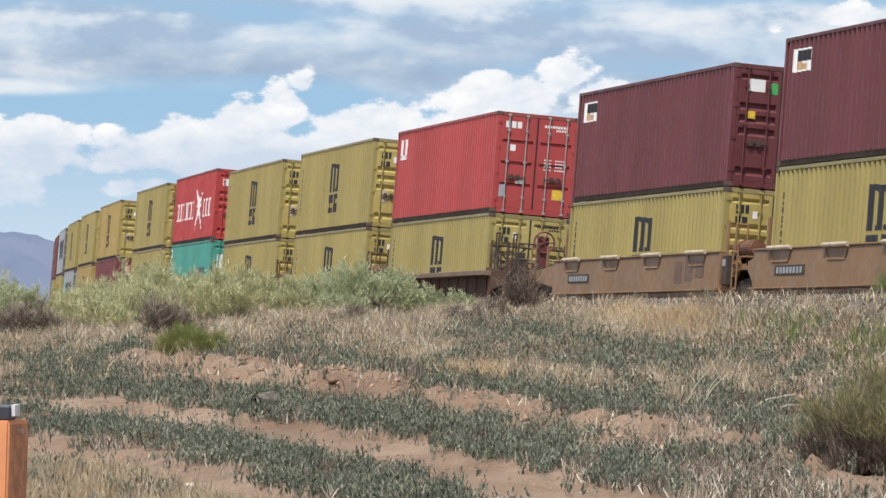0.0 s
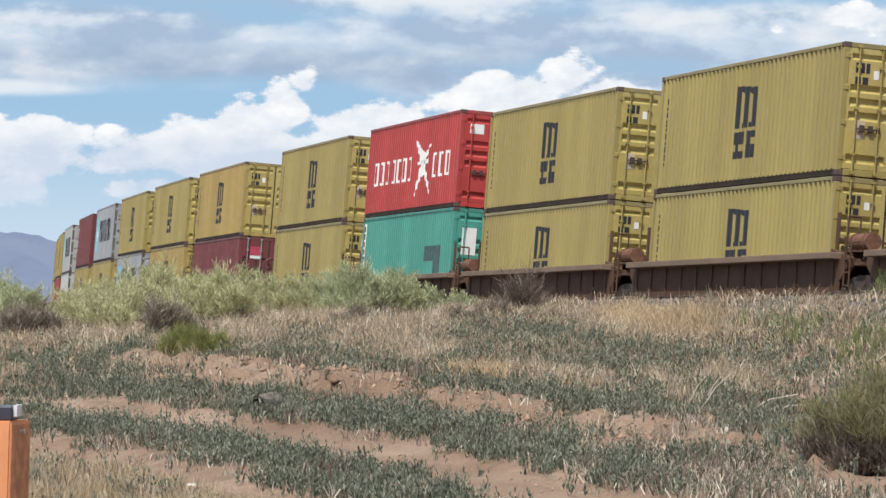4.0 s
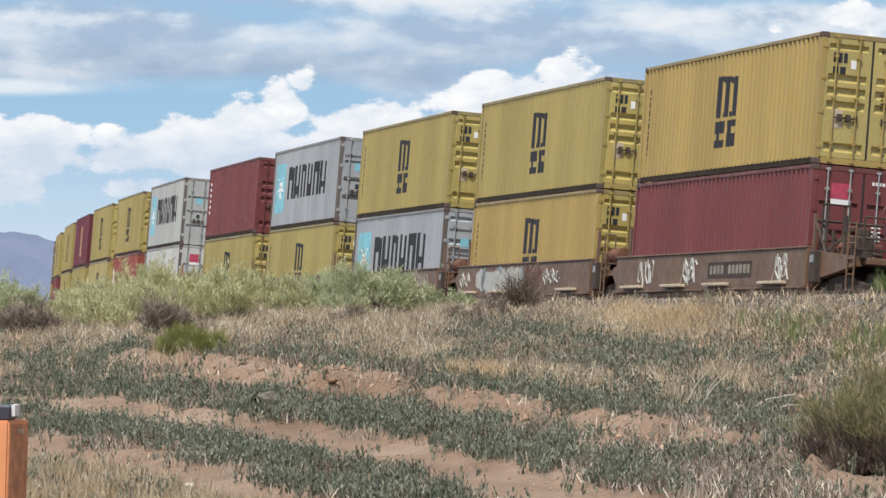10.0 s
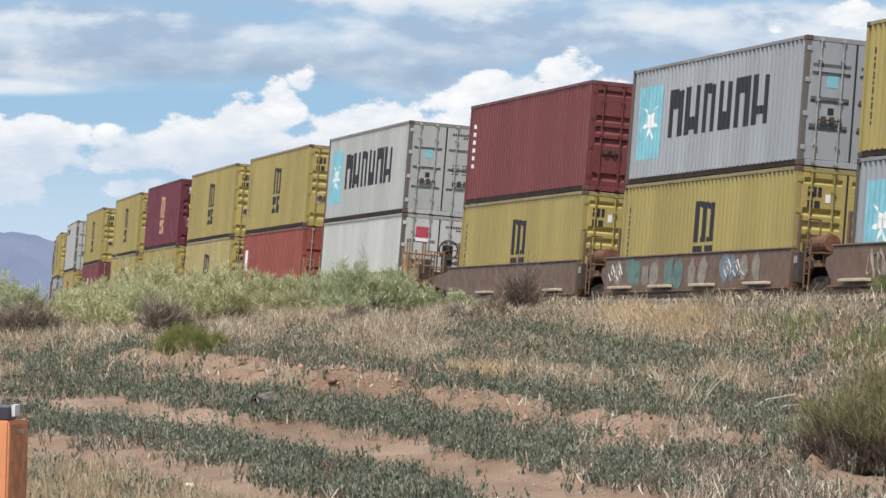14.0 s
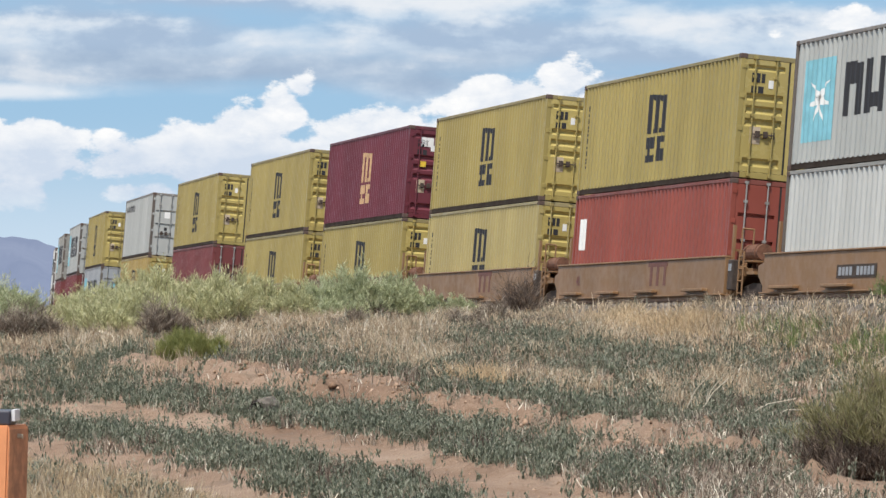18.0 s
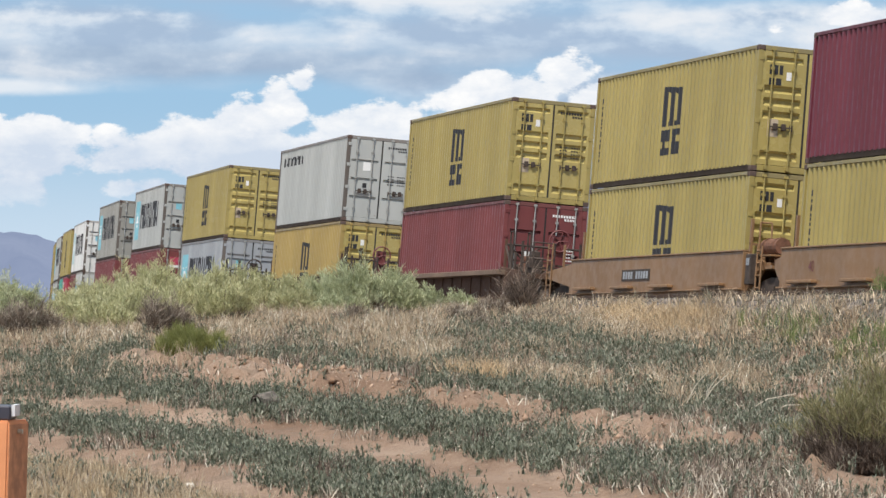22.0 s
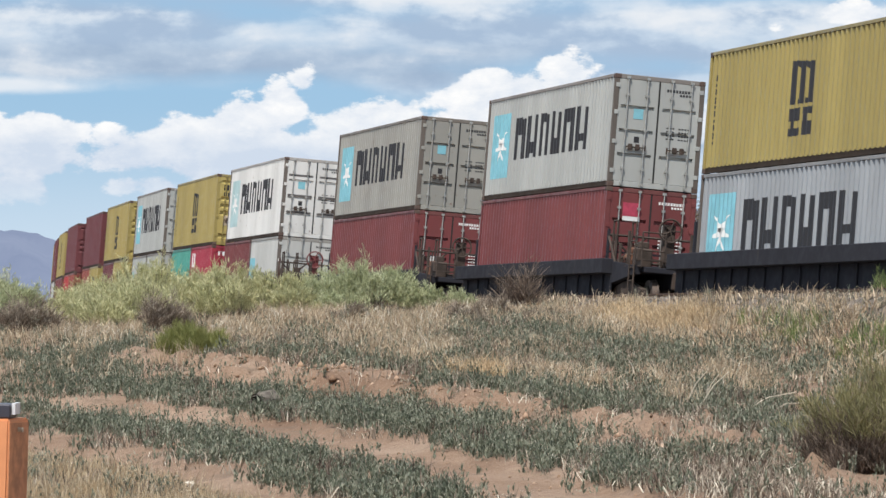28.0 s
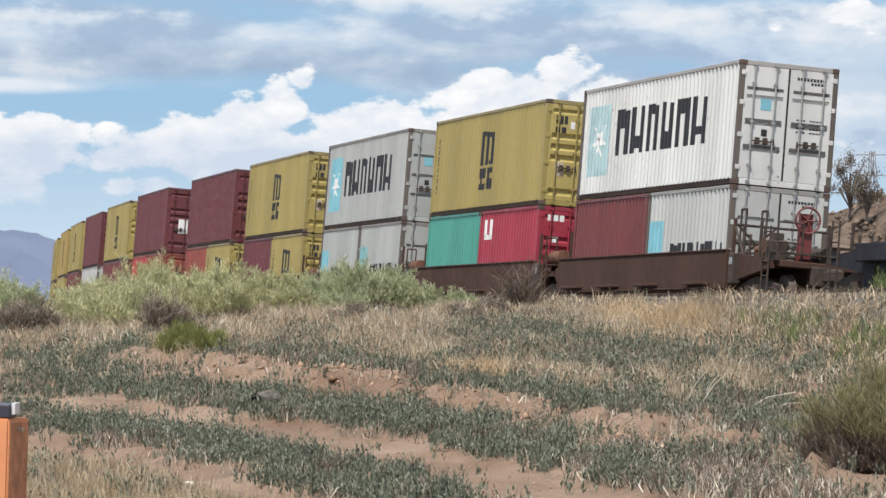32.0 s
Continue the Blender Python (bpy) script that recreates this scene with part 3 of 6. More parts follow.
def truck(parent, x):
    """A two-axle truck under the car's end."""
    at = pose(x, 0, 0)
    t = part("truck", cached("bolster", lambda: mesh_of(box(box(bmesh.new(), -.2, .2, -1.0, 1.0, .48, .78, bevel=.03), -.16, .16, -.3, .3, .78, .92))), M["iron"], parent, "sooty cast-steel truck", at)
    for sy in (-1, 1):
        def frame_bm():
            bm = bmesh.new()
            y0, y1 = sorted((sy * .98, sy * 1.12))
            prof = [(-1.25, .40), (-1.25, .58), (-.62, .72), (-.25, .78), (.25, .78), (.62, .72), (1.25, .58), (1.25, .40), (1.0, .38), (.72, .44), (.42, .30), (-.42, .30), (-.72, .44), (-1.0, .38)]
            a = [bm.verts.new((px, y0, pz)) for px, pz in prof]
            b = [bm.verts.new((px, y1, pz)) for px, pz in prof]
            bm.faces.new(a)
            bm.faces.new(b[::-1])
            n = len(prof)
            for i in range(n):
                bm.faces.new((a[i], b[i], b[(i + 1) % n], a[(i + 1) % n]))
            for cx in (-.89, .89):
                rod(bm, (cx, y1 - .02 if sy > 0 else y0 + .02, .42), (cx, y1 + .10 if sy > 0 else y0 - .10, .42), .11, 12)
            for cx in (-.14, 0, .14):
                rod(bm, (cx, sy * 1.15, .36), (cx, sy * 1.15, .60), .06, 8)
            return bm
        part("side_frame", cached(("side_frame", sy), lambda: mesh_of(frame_bm())), M["iron"], t)
    for cx in (-.89, .89):
        part("wheelset", cached("wheelset", lambda: mesh_of(wheel_bm())), M["tread"], t, "worn steel wheels on an axle", pose(cx, 0, .42))
    return t


SIDES = {
    # name, half length, inner and outer reach, foot and head, bevel
    "ribbed": (("side_sill", 6.9, 1.26, 1.30, .40, 1.12, 0), ("top_chord", 6.9, 1.25, 1.54, 1.12, 1.26, .012), ("lower_sill", 6.9, 1.27, 1.42, .28, .40, .01)),
    "chord": (("side_sill", 7.2, 1.25, 1.29, .36, .98, 0), ("top_chord", 7.2, 1.25, 1.56, .98, 1.36, .015), ("lower_sill", 7.2, 1.27, 1.42, .26, .36, .01)),
    "plain": (("side_sill", 6.6, 1.30, 1.42, .54, 1.38, .015), ("top_lip", 6.6, 1.28, 1.45, 1.38, 1.42, .01), ("flange", 6.6, 1.28, 1.50, .50, .54, .01), ("lower_sill", 6.75, 1.26, 1.36, .28, .50, .01)),
}


def side_of(col, style, sy, root):
    """Outer side of a well: the plate and the sills and lips that run along it."""
    plate = None
    for name, half, ya, yb, z0, z1, bev in SIDES[style]:
        ob = part(name, cached((name, col, style, sy), lambda: mesh_of(a_box(-half, half, *sorted((sy * ya, sy * yb)), z0, z1, bevel=bev))), M["chord"] if (style, name) == ("ribbed", "top_chord") else M[col], plate or root)
        plate = plate or ob
    return plate


def well_car(col, style, front, rear, label, spec=""):
    """One well of a double-stack car. front and rear: joint, end or none."""
    key = ("car", col, style, front, rear, spec)
    if key in CACHE:
        return copy_thing(CACHE[key], Matrix.Identity(4))
    mat = M[col]
    root = tagged(new("well_car"), label, "railway car", "cars of the train")
    root.empty_display_size = .3
    top = 1.26 if style == "ribbed" else 1.43
    for sy in (-1, 1):
        s = side_of(col, style, sy, root)
        if style in ("ribbed", "chord"):
            for i in range(13):
                x = -6.6 + i * 1.1
                part("rib", cached(("rib", col, style, sy), lambda: mesh_of(a_box(-.035, .035, *sorted((sy * 1.30, sy * 1.335)), .40, 1.12 if style == "ribbed" else .98))), mat, s, "", pose(x, 0, 0))
        else:
            if spec == "pockets":
                for x in (-4.9, -1.6, 1.7, 5.0):
                    part("rolled_lip", cached(("lip", sy), lambda: mesh_of(rod(bmesh.new(), (-.7, sy * 1.47, 1.41), (.7, sy * 1.47, 1.41), .055, 10))), M["worn"], s, "pale rolled lip", pose(x, 0, 0))
                    part("bracket", cached(("pocket", col, sy), lambda: mesh_of(pocket_bm(sy))), mat, s, "", pose(x, 0, 0))
            else:
                for x in (-5.1, -2.0, 1.05, 4.75):
                    # On ochre cars the ledge's sunlit top is painted as a pale coat.
                    part("step", cached(("step", col, sy), lambda: mesh_of(a_box(-.75, .75, *sorted((sy * 1.42, sy * 1.57)), .60, .67, bevel=.012))), M["worn"] if col == "ochre" else mat, s, "ledge on the side, sunlit tone painted on grey-brown cars", pose(x, 0, 0))
    part("well_floor", cached(("wfloor", col), lambda: mesh_of(floor_bm())), M["iron"], root, "open cross members of the well floor")
    for sgn, kind in ((1, front), (-1, rear)):
        turn = pose(0, 0, 0, 0, 0, 0 if sgn > 0 else 180)
        reach = 7.55 if kind in ("joint", "none") else 9.35
        p = part("end_platform", cached(("plat", col, kind == "end"), lambda: mesh_of(platform_bm(reach))), mat, root, "", turn)
        part("centre_sill", cached(("csill", col, kind == "end"), lambda: mesh_of(a_box(6.35, reach - .3, -.30, .30, .62, .998, bevel=.02))), mat, p)
        for sy in (-1, 1):
            part("gusset", cached(("gusset", col, kind == "end", sy), lambda: mesh_of(gusset_bm(reach, sy))), mat, p)
        part("bulkhead", cached(("bulk", col), lambda: mesh_of(bulk_bm())), mat, p)
        if kind == "end":
            part("coupler", cached("coupler", lambda: mesh_of(coupler_bm())), M["iron"], p, "dark cast coupler")
            part("handrail", cached(("handrail", col), lambda: mesh_of(rail_bm())), mat if col == "tan" else M["iron"], p)
            for sy in (-1, 1):
                part("ladder", cached(("ladder", col, sy), lambda: mesh_of(ladder_bm(sy))), mat if col in ("tan", "ochre") else M["iron"], p)
            part("brake_wheel", cached(("brake", col), lambda: mesh_of(brake_bm())), M["brown"] if col in ("umber", "rust", "ochre") else M["iron"], p)
            part("brake_cylinder", cached(("cylinder", col), lambda: mesh_of(rod(bmesh.new(), (7.5, -.7, 1.33), (8.25, -.7, 1.33), .17, 14))), M["tan"] if col in ("tan", "rust") else M["iron"], p)
            part("air_reservoir", cached("reservoir", lambda: mesh_of(rod(bmesh.new(), (7.3, .3, 1.35), (8.6, .3, 1.35), .2, 14))), M["iron"], p)
            for x, y, z in ((7.0, -1.16, 2.0), (7.55, -1.2, 1.75), (8.3, -1.22, 2.05), (8.95, .9, 1.9), (7.9, .55, 2.1)):
                part("stanchion", cached(("stanchion", col == "tan", x, y, z), lambda: mesh_of(box(a_box(x - .035, x + .035, y - .03, y + .03, 1.13, z, bevel=.008), x - .07, x + .07, y - .06, y + .06, 1.14, 1.17))), M["tan"] if col == "tan" else M["iron"], p)
            part("control_box", cached("control_box", lambda: mesh_of(box(a_box(8.35, 8.75, -1.12, -.72, 1.14, 1.62, bevel=.03), 8.42, 8.68, -1.05, -.8, 1.62, 1.78, bevel=.02))), M["iron"], p, "dark brake control box")
            part("brake_pipe", cached("brake_pipe", lambda: mesh_of(rod(rod(bmesh.new(), (6.5, -.95, 1.24), (8.4, -.95, 1.24), .03, 8), (8.4, -.95, 1.24), (8.4, .6, 1.30), .03, 8))), M["iron"], p)
            part("hose", cached("hose", lambda: mesh_of(hose_bm())), M["rubber"], p)
            part("end_brace", cached(("end_brace", col == "tan"), lambda: mesh_of(brace_bm())), M["tan"] if col == "tan" else M["iron"], p, "crossed angle-iron braces")
            part("walkway", cached("walkway", lambda: mesh_of(walkway_bm())), M["iron"], p, "open steel walkway across the car's end")
            part("valve", cached("valve", lambda: mesh_of(valve_bm())), M["tank_rust"], p, "rusty brake valve")
            for y in (-1.12, -.62):
                part("grab_iron", cached(("end_grab", col == "tan", y), lambda: mesh_of(rod(rod(rod(bmesh.new(), (6.62, y, 1.14), (6.62, y, 2.35), .026, 8), (6.62, y, 2.35), (6.95, y, 2.35), .026, 8), (6.95, y, 2.35), (6.95, y, 1.14), .026, 8))), M["tan"] if col == "tan" else M["iron"], p)
            truck(root, sgn * 8.0)
        elif kind == "joint":
            part("joint_casting", cached(("artic", col), lambda: mesh_of(box(box(bmesh.new(), 7.4, 8.25, -.32, .32, .80, 1.12, bevel=.04), 7.6, 8.1, -1.25, 1.25, .98, 1.05))), mat, p)
            part("crossover_step", cached(("cross", col), lambda: mesh_of(cross_bm())), mat, p)
            part("air_tank", cached(("tank", col), lambda: mesh_of(tank_bm())), M["tank_rust"], p, "rusty brown air tank lying on the joint")
            part("grab_iron", cached(("grab", col), lambda: mesh_of(grab_bm())), mat, p)
            truck(root, sgn * 7.85)
    if style == "plain":
        part("end_box", cached("endbox", lambda: mesh_of(a_box(6.78, 7.12, -1.42, -1.2, .62, 1.32, bevel=.02))), M["iron"], root, "dark equipment box at the car's end")
        for i in range(2):
            part("number_bar", cached(("boxbar", i), lambda: mesh_of(a_box(6.84 + i * .11, 6.92 + i * .11, -1.428, -1.42, 1.06, 1.22))), M["grey"], root)
    if spec == "mark":
        part("size_number", number_mesh("40", .34), M["brown"], root, "faded dark red figures 40", pose(-4.9, -1.428, .86, 90, 0, 0))
    x0 = -2.2
    if spec == "number":
        part("number_board", a_box(x0, x0 + 2.2, -1.432, -1.424, .80, 1.08), M["iron"], root, "dark board with pale figures")
        for i in range(10):
            if i != 4:
                part("number_bar", a_box(x0 + .12 + i * .20, x0 + .26 + i * .20, -1.437, -1.432, .85, 1.03), M["grey"], root)
    if spec == "mark":
        for a, b, z0, z1 in ((1.0, 2.45, 1.24, 1.36), (1.16, 1.34, .78, 1.24), (1.66, 1.84, .78, 1.24), (2.2, 2.36, .78, 1.24)):
            part("logo_bar", a_box(a, b, -1.428, -1.423, z0, z1), M["faded_mark"], root, "faded dark red block mark")
    if spec == "pockets":
        for i in range(3):
            a = 3.4 + i * .8
            part("logo_block", a_box(a, a + .55, -1.428, -1.423, .70 + .06 * i, 1.22), M["ochre"], root, "faded dark block mark")
        part("number_board", a_box(-5.2, -3.4, -1.432, -1.424, .80, 1.02), M["iron"], root, "dark board with pale figures")
        for i in range(8):
            part("number_bar", a_box(-5.08 + i * .20, -4.95 + i * .20, -1.437, -1.432, .84, .98), M["grey"], root)
    if spec in ("scrawled", "sprayed"):
        if spec == "scrawled":
            part("number_board", a_box(.3, 3.2, -1.432, -1.424, .80, 1.16), M["iron"], root, "dark board with pale figures")
            for i in range(11):
                if i != 4:
                    part("number_bar", a_box(.45 + i * .25, .62 + i * .25, -1.437, -1.432, .88, 1.08), M["spray_dust"], root)
        for x0, wide in ((-4.8, 9), (-1.5, 8), (4.7, 7)) if spec == "scrawled" else ((-4.6, 10), (-2.4, 12), (3.2, 13), (4.4, 9)):
            bm, last = bmesh.new(), None
            for i in range(wide * 4):
                p = Vector((x0 + i * .03 + .10 * math.sin(i * 1.3 + x0), -1.426, .98 + .27 * math.sin(i * .95 + x0) + .06 * math.sin(i * 2.3)))
                if last is not None:
                    rod(bm, last, p, .020, 5)
                last = p
            part("spray_tag", bm, M["spray_white"] if spec == "scrawled" else M["spray_dust"], root, "pale spray-painted scrawl")
    if spec in ("tagged", "teal_tagged"):
        rr = random.Random(5)
        white_wall = (("spray_fill", "spray_white", ((-4.0, .55), (-3.2, .5), (-2.5, .6), (-1.7, .55), (-.9, .6), (-.2, .5))), ("spray_shadow", "spray_blue", ((-3.7, .3), (-2.1, .35), (-1.2, .3), (.1, .3))),
                      ("spray_letter", "brown", ((-3.3, .22), (-2.75, .2), (-1.9, .18), (-.75, .18))), ("spray_accent", "spray_peach", ((-3.45, .16), (-.6, .2))), ("spray_panel", "wine_stain", ((.75, .36), (1.3, .36), (1.85, .36))))
        teal_wall = (("spray_letter", "spray_dust", ((-5.5, .3), (-3.4, .3), (-2.7, .35), (.1, .3), (.9, .35), (3.7, .3), (4.5, .3))), ("spray_fill", "spray_teal", ((-4.5, .45), (-4.0, .3), (-1.5, .5), (-.9, .4))),
                     ("spray_shadow", "spray_slate", ((2.4, .4), (2.9, .3))), ("spray_accent", "wine_stain", ((-3.1, .14), (.5, .16), (-1.2, .14))))
        for name, ink, spots in white_wall if spec == "tagged" else teal_wall:
            n = bmesh.new()
            for k, (a, r) in enumerate(spots):
                blot(n, rr, a, .98 + rr.uniform(-.06, .10), r, min(.36, r * rr.uniform(.8, 1.5)), -1.4235 - .0012 * k)
            tagged(part(name, n, M[ink], root, "worn spray paint on the side"), kind="stuff")
        for name, ink, x0, n in (("spray_tag", "spray_white", 2.3, 7), ("spray_scrawl", "spray_white", -6.3, 5)):
            bm, last = bmesh.new(), None
            for i in range(n * 4):
                p = Vector((x0 + i * .055 + .12 * math.sin(i * 1.7), -1.426, 1.0 + .17 * math.sin(i * 1.15) + .05 * math.sin(i * 2.9)))
                if last is not None:
                    rod(bm, last, p, .018, 5)
                last = p
            part(name, bm, M[ink], root, "white spray-painted scrawl")
    CACHE[key] = root
    return root


def blot(bm, rr, x, z, rx, rz, y):
    """An irregular flat blot of sprayed paint on the near side."""
    top = min(z + rz, 1.365) - z
    vs = []
    for i in range(14):
        a = -2 * math.pi * i / 14
        q = rr.uniform(.75, 1.1)
        vs.append(bm.verts.new((x + rx * q * math.cos(a), y, max(.57, z + (top if math.sin(a) > 0 else rz) * q * math.sin(a)))))
    bm.faces.new(vs[::-1])


def number_mesh(text, size):
    curve = bpy.data.curves.new("figures", "FONT")
    curve.body, curve.size = text, size
    ob = bpy.data.objects.new("figures", curve)
    me = bpy.data.meshes.new_from_object(ob)
    bpy.data.objects.remove(ob)
    return me


def pocket_bm(sy):
    """A raised bracket outline under the lip."""
    bm = bmesh.new()
    pts = [(-.62, 1.36), (-.48, 1.10), (.48, 1.10), (.62, 1.36)]
    for (xa, za), (xb, zb) in zip(pts[:-1], pts[1:]):
        rod(bm, (xa, sy * 1.43, za), (xb, sy * 1.43, zb), .016, 6)
    return bm


def floor_bm():
    bm = bmesh.new()
    for i in range(8):
        x = -5.8 + i * 1.66
        box(bm, x - .12, x + .12, -1.28, 1.28, .27, .345)
    return bm


def platform_bm(reach):
    bm = bmesh.new()
    box(bm, 6.35, reach, -1.10, 1.10, 1.00, 1.14, bevel=.015)
    return bm


def gusset_bm(reach, sy):
    bm = bmesh.new()
    vs = [bm.verts.new((x, y, z)) for x, z in ((6.3, .35), (6.3, 1.36), (reach - .25, 1.16), (reach - .25, .96), (7.0, .72)) for y in sorted((sy * 1.12, sy * 1.28))]
    n = 5
    bm.faces.new([vs[2 * i] for i in range(n)])
    bm.faces.new([vs[2 * i + 1] for i in range(n)][::-1])
    for i in range(n):
        j = (i + 1) % n
        bm.faces.new((vs[2 * i], vs[2 * i + 1], vs[2 * j + 1], vs[2 * j]))
    return bm


def bulk_bm():
    bm = bmesh.new()
    box(bm, 6.24, 6.32, -1.27, 1.27, .45, 1.30, bevel=.01)
    for y in (-1.2, 1.14):
        box(bm, 6.32, 6.42, y, y + .06, 1.14, 2.15)
    box(bm, 6.34, 6.40, -1.2, 1.2, 1.55, 1.60)
    return bm


def coupler_bm():
    bm = bmesh.new()
    box(bm, 9.0, 9.75, -.09, .09, .74, .96, bevel=.02)
    box(bm, 9.7, 10.12, -.16, .16, .70, 1.0, bevel=.05)
    box(bm, 9.25, 9.4, -.35, .35, .62, 1.05, bevel=.02)
    return bm


def rail_bm():
    bm = bmesh.new()
    for y in (-1.15, -.55):
        rod(bm, (9.2, y, 1.10), (9.2, y, 2.0), .024, 8)
    for z in (1.55, 2.0):
        rod(bm, (9.2, -1.15, z), (9.2, -.55, z), .02, 8)
    return bm


def ladder_bm(sy):
    bm = bmesh.new()
    for x in (8.72, 9.12):
        rod(bm, (x, sy * 1.3, .38), (x, sy * 1.3, 1.9), .022, 8)
    for i in range(5):
        rod(bm, (8.72, sy * 1.3, .45 + i * .33), (9.12, sy * 1.3, .45 + i * .33), .018, 8)
    return bm


def brake_bm():
    bm = bmesh.new()
    n, r = 20, .29
    pts = [Vector((8.9, -.35 + r * math.cos(2 * math.pi * i / n), 2.1 + r * math.sin(2 * math.pi * i / n))) for i in range(n)]
    for i in range(n):
        rod(bm, pts[i], pts[(i + 1) % n], .026, 6)
    for i in range(0, n, 4):
        rod(bm, pts[i], (8.88, -.35, 2.1), .018, 6)
    box(bm, 8.66, 8.86, -.5, -.2, 1.14, 2.25, bevel=.02)
    return bm


def brace_bm():
    bm = bmesh.new()
    for y0, y1 in ((-1.15, -.2), (-.2, -1.15)):
        rod(bm, (6.5, y0, 1.14), (6.5, y1, 2.0), .03, 6)
    rod(bm, (6.5, -1.18, 2.0), (6.5, 1.18, 2.0), .035, 6)
    rod(bm, (7.3, -1.2, 1.14), (6.5, -1.2, 1.95), .03, 6)
    return bm


def walkway_bm():
    bm = bmesh.new()
    for i in range(6):
        box(bm, 8.95 + i * .07, 8.99 + i * .07, -1.25, 1.25, 1.30, 1.34)
    for y in (-1.2, 0, 1.16):
        box(bm, 8.93, 9.36, y, y + .04, 1.14, 1.30)
    return bm


def valve_bm():
    bm = box(a_box(7.62, 7.95, -1.1, -.8, 1.16, 1.5, bevel=.04), 7.7, 7.88, -1.04, -.86, 1.5, 1.66, bevel=.03)
    rod(bm, (7.5, -.95, 1.34), (8.1, -.95, 1.34), .07, 10)
    rod(bm, (7.78, -1.16, 1.4), (7.78, -.74, 1.4), .06, 10)
    return bm


def hose_bm():
    bm = bmesh.new()
    last = None
    for i in range(9):
        a = i / 8
        p = Vector((9.3 + .7 * a, .35, .85 - .45 * math.sin(math.pi * a * .8)))
        if last is not None:
            rod(bm, last, p, .03, 8)
        last = p
    return bm


def cross_bm():
    bm = bmesh.new()
    box(bm, 6.7, 7.7, -1.15, -.55, 1.28, 1.32)
    for x in (6.75, 7.65):
        box(bm, x - .03, x + .03, -1.1, -1.04, 1.14, 1.28)
        return bm


def tank_bm():
    bm = rod(bmesh.new(), (6.62, -.85, 1.52), (7.62, -.85, 1.52), .19, 16)
    for x in (6.8, 7.44):
        rod(bm, (x - .03, -.85, 1.52), (x + .03, -.85, 1.52), .205, 16)
        box(bm, x - .04, x + .04, -.95, -.75, 1.14, 1.36)
    return bm


def grab_bm():
    bm = bmesh.new()
    for y in (-1.18, -.9):
        rod(bm, (6.95, y, 1.14), (6.95, y, 2.05), .022, 8)
    rod(bm, (6.95, -1.18, 2.05), (6.95, -.9, 2.05), .022, 8)
    rod(bm, (7.5, -1.3, .5), (7.5, -1.3, 1.5), .022, 8)
    rod(bm, (7.2, -1.3, .5), (7.2, -1.3, 1.5), .022, 8)
    for i in range(4):
        rod(bm, (7.2, -1.3, .55 + i * .28), (7.5, -1.3, .55 + i * .28), .018, 8)
    return bm


# ---- the consist ----
FT40, FT20 = 12.192, 6.058
LAB = {
    "yellow": "mustard yellow corrugated steel shipping container with black marks",
    "amber": "amber yellow corrugated steel shipping container with black marks",
    "pale_yellow": "pale yellow corrugated steel shipping container in a rail well",
    "red": "bright red steel container with white word marks",
    "tomato": "faded red steel container with white logo shapes",
    "orange": "orange red steel container low in the well car",
    "maroon": "dark maroon corrugated steel shipping container on the train",
    "wine": "wine red steel container with a tan mark",
    "brown": "red-brown corrugated steel container low in the well",
    "grey": "light grey steel container with dark blocks and blue panel",
    "stone": "warm light grey steel container with dark block marks",
    "dun": "dirty dun grey steel container with rust-streaked side",
    "crimson": "crimson red short steel container with white marks",
    "white": "white dirt-streaked steel container with black block marks",
    "cream": "plain off-white steel container with small dark marks",
    "green": "sea green corrugated steel container in the rail well",
}


def box40(col, extra="", door="ribbed", tall=True):
    return (col, FT40, TALL if tall else LOW, door, extra, LAB[col])


def box20(col, extra="", door="ribbed"):
    return (col, FT20, LOW, door, extra, LAB[col])


Y = box40("yellow", "bars")
A = box40("amber", "bars")
YL = box40("yellow", "bars", "ribbed", False)
CAR = {
    "tan": ("tan", "plain", "tan painted double-stack well car with rust stains"),
    "ribbed": ("rust", "ribbed", "rusty brown ribbed double-stack well car"),
    "ochre": ("ochre", "plain", "grey-brown weathered well car with worn paint"),
    "umber": ("umber", "plain", "dark brown sooty double-stack well car"),
    "navy": ("navy", "chord", "blue-black ribbed double-stack well car"),
}
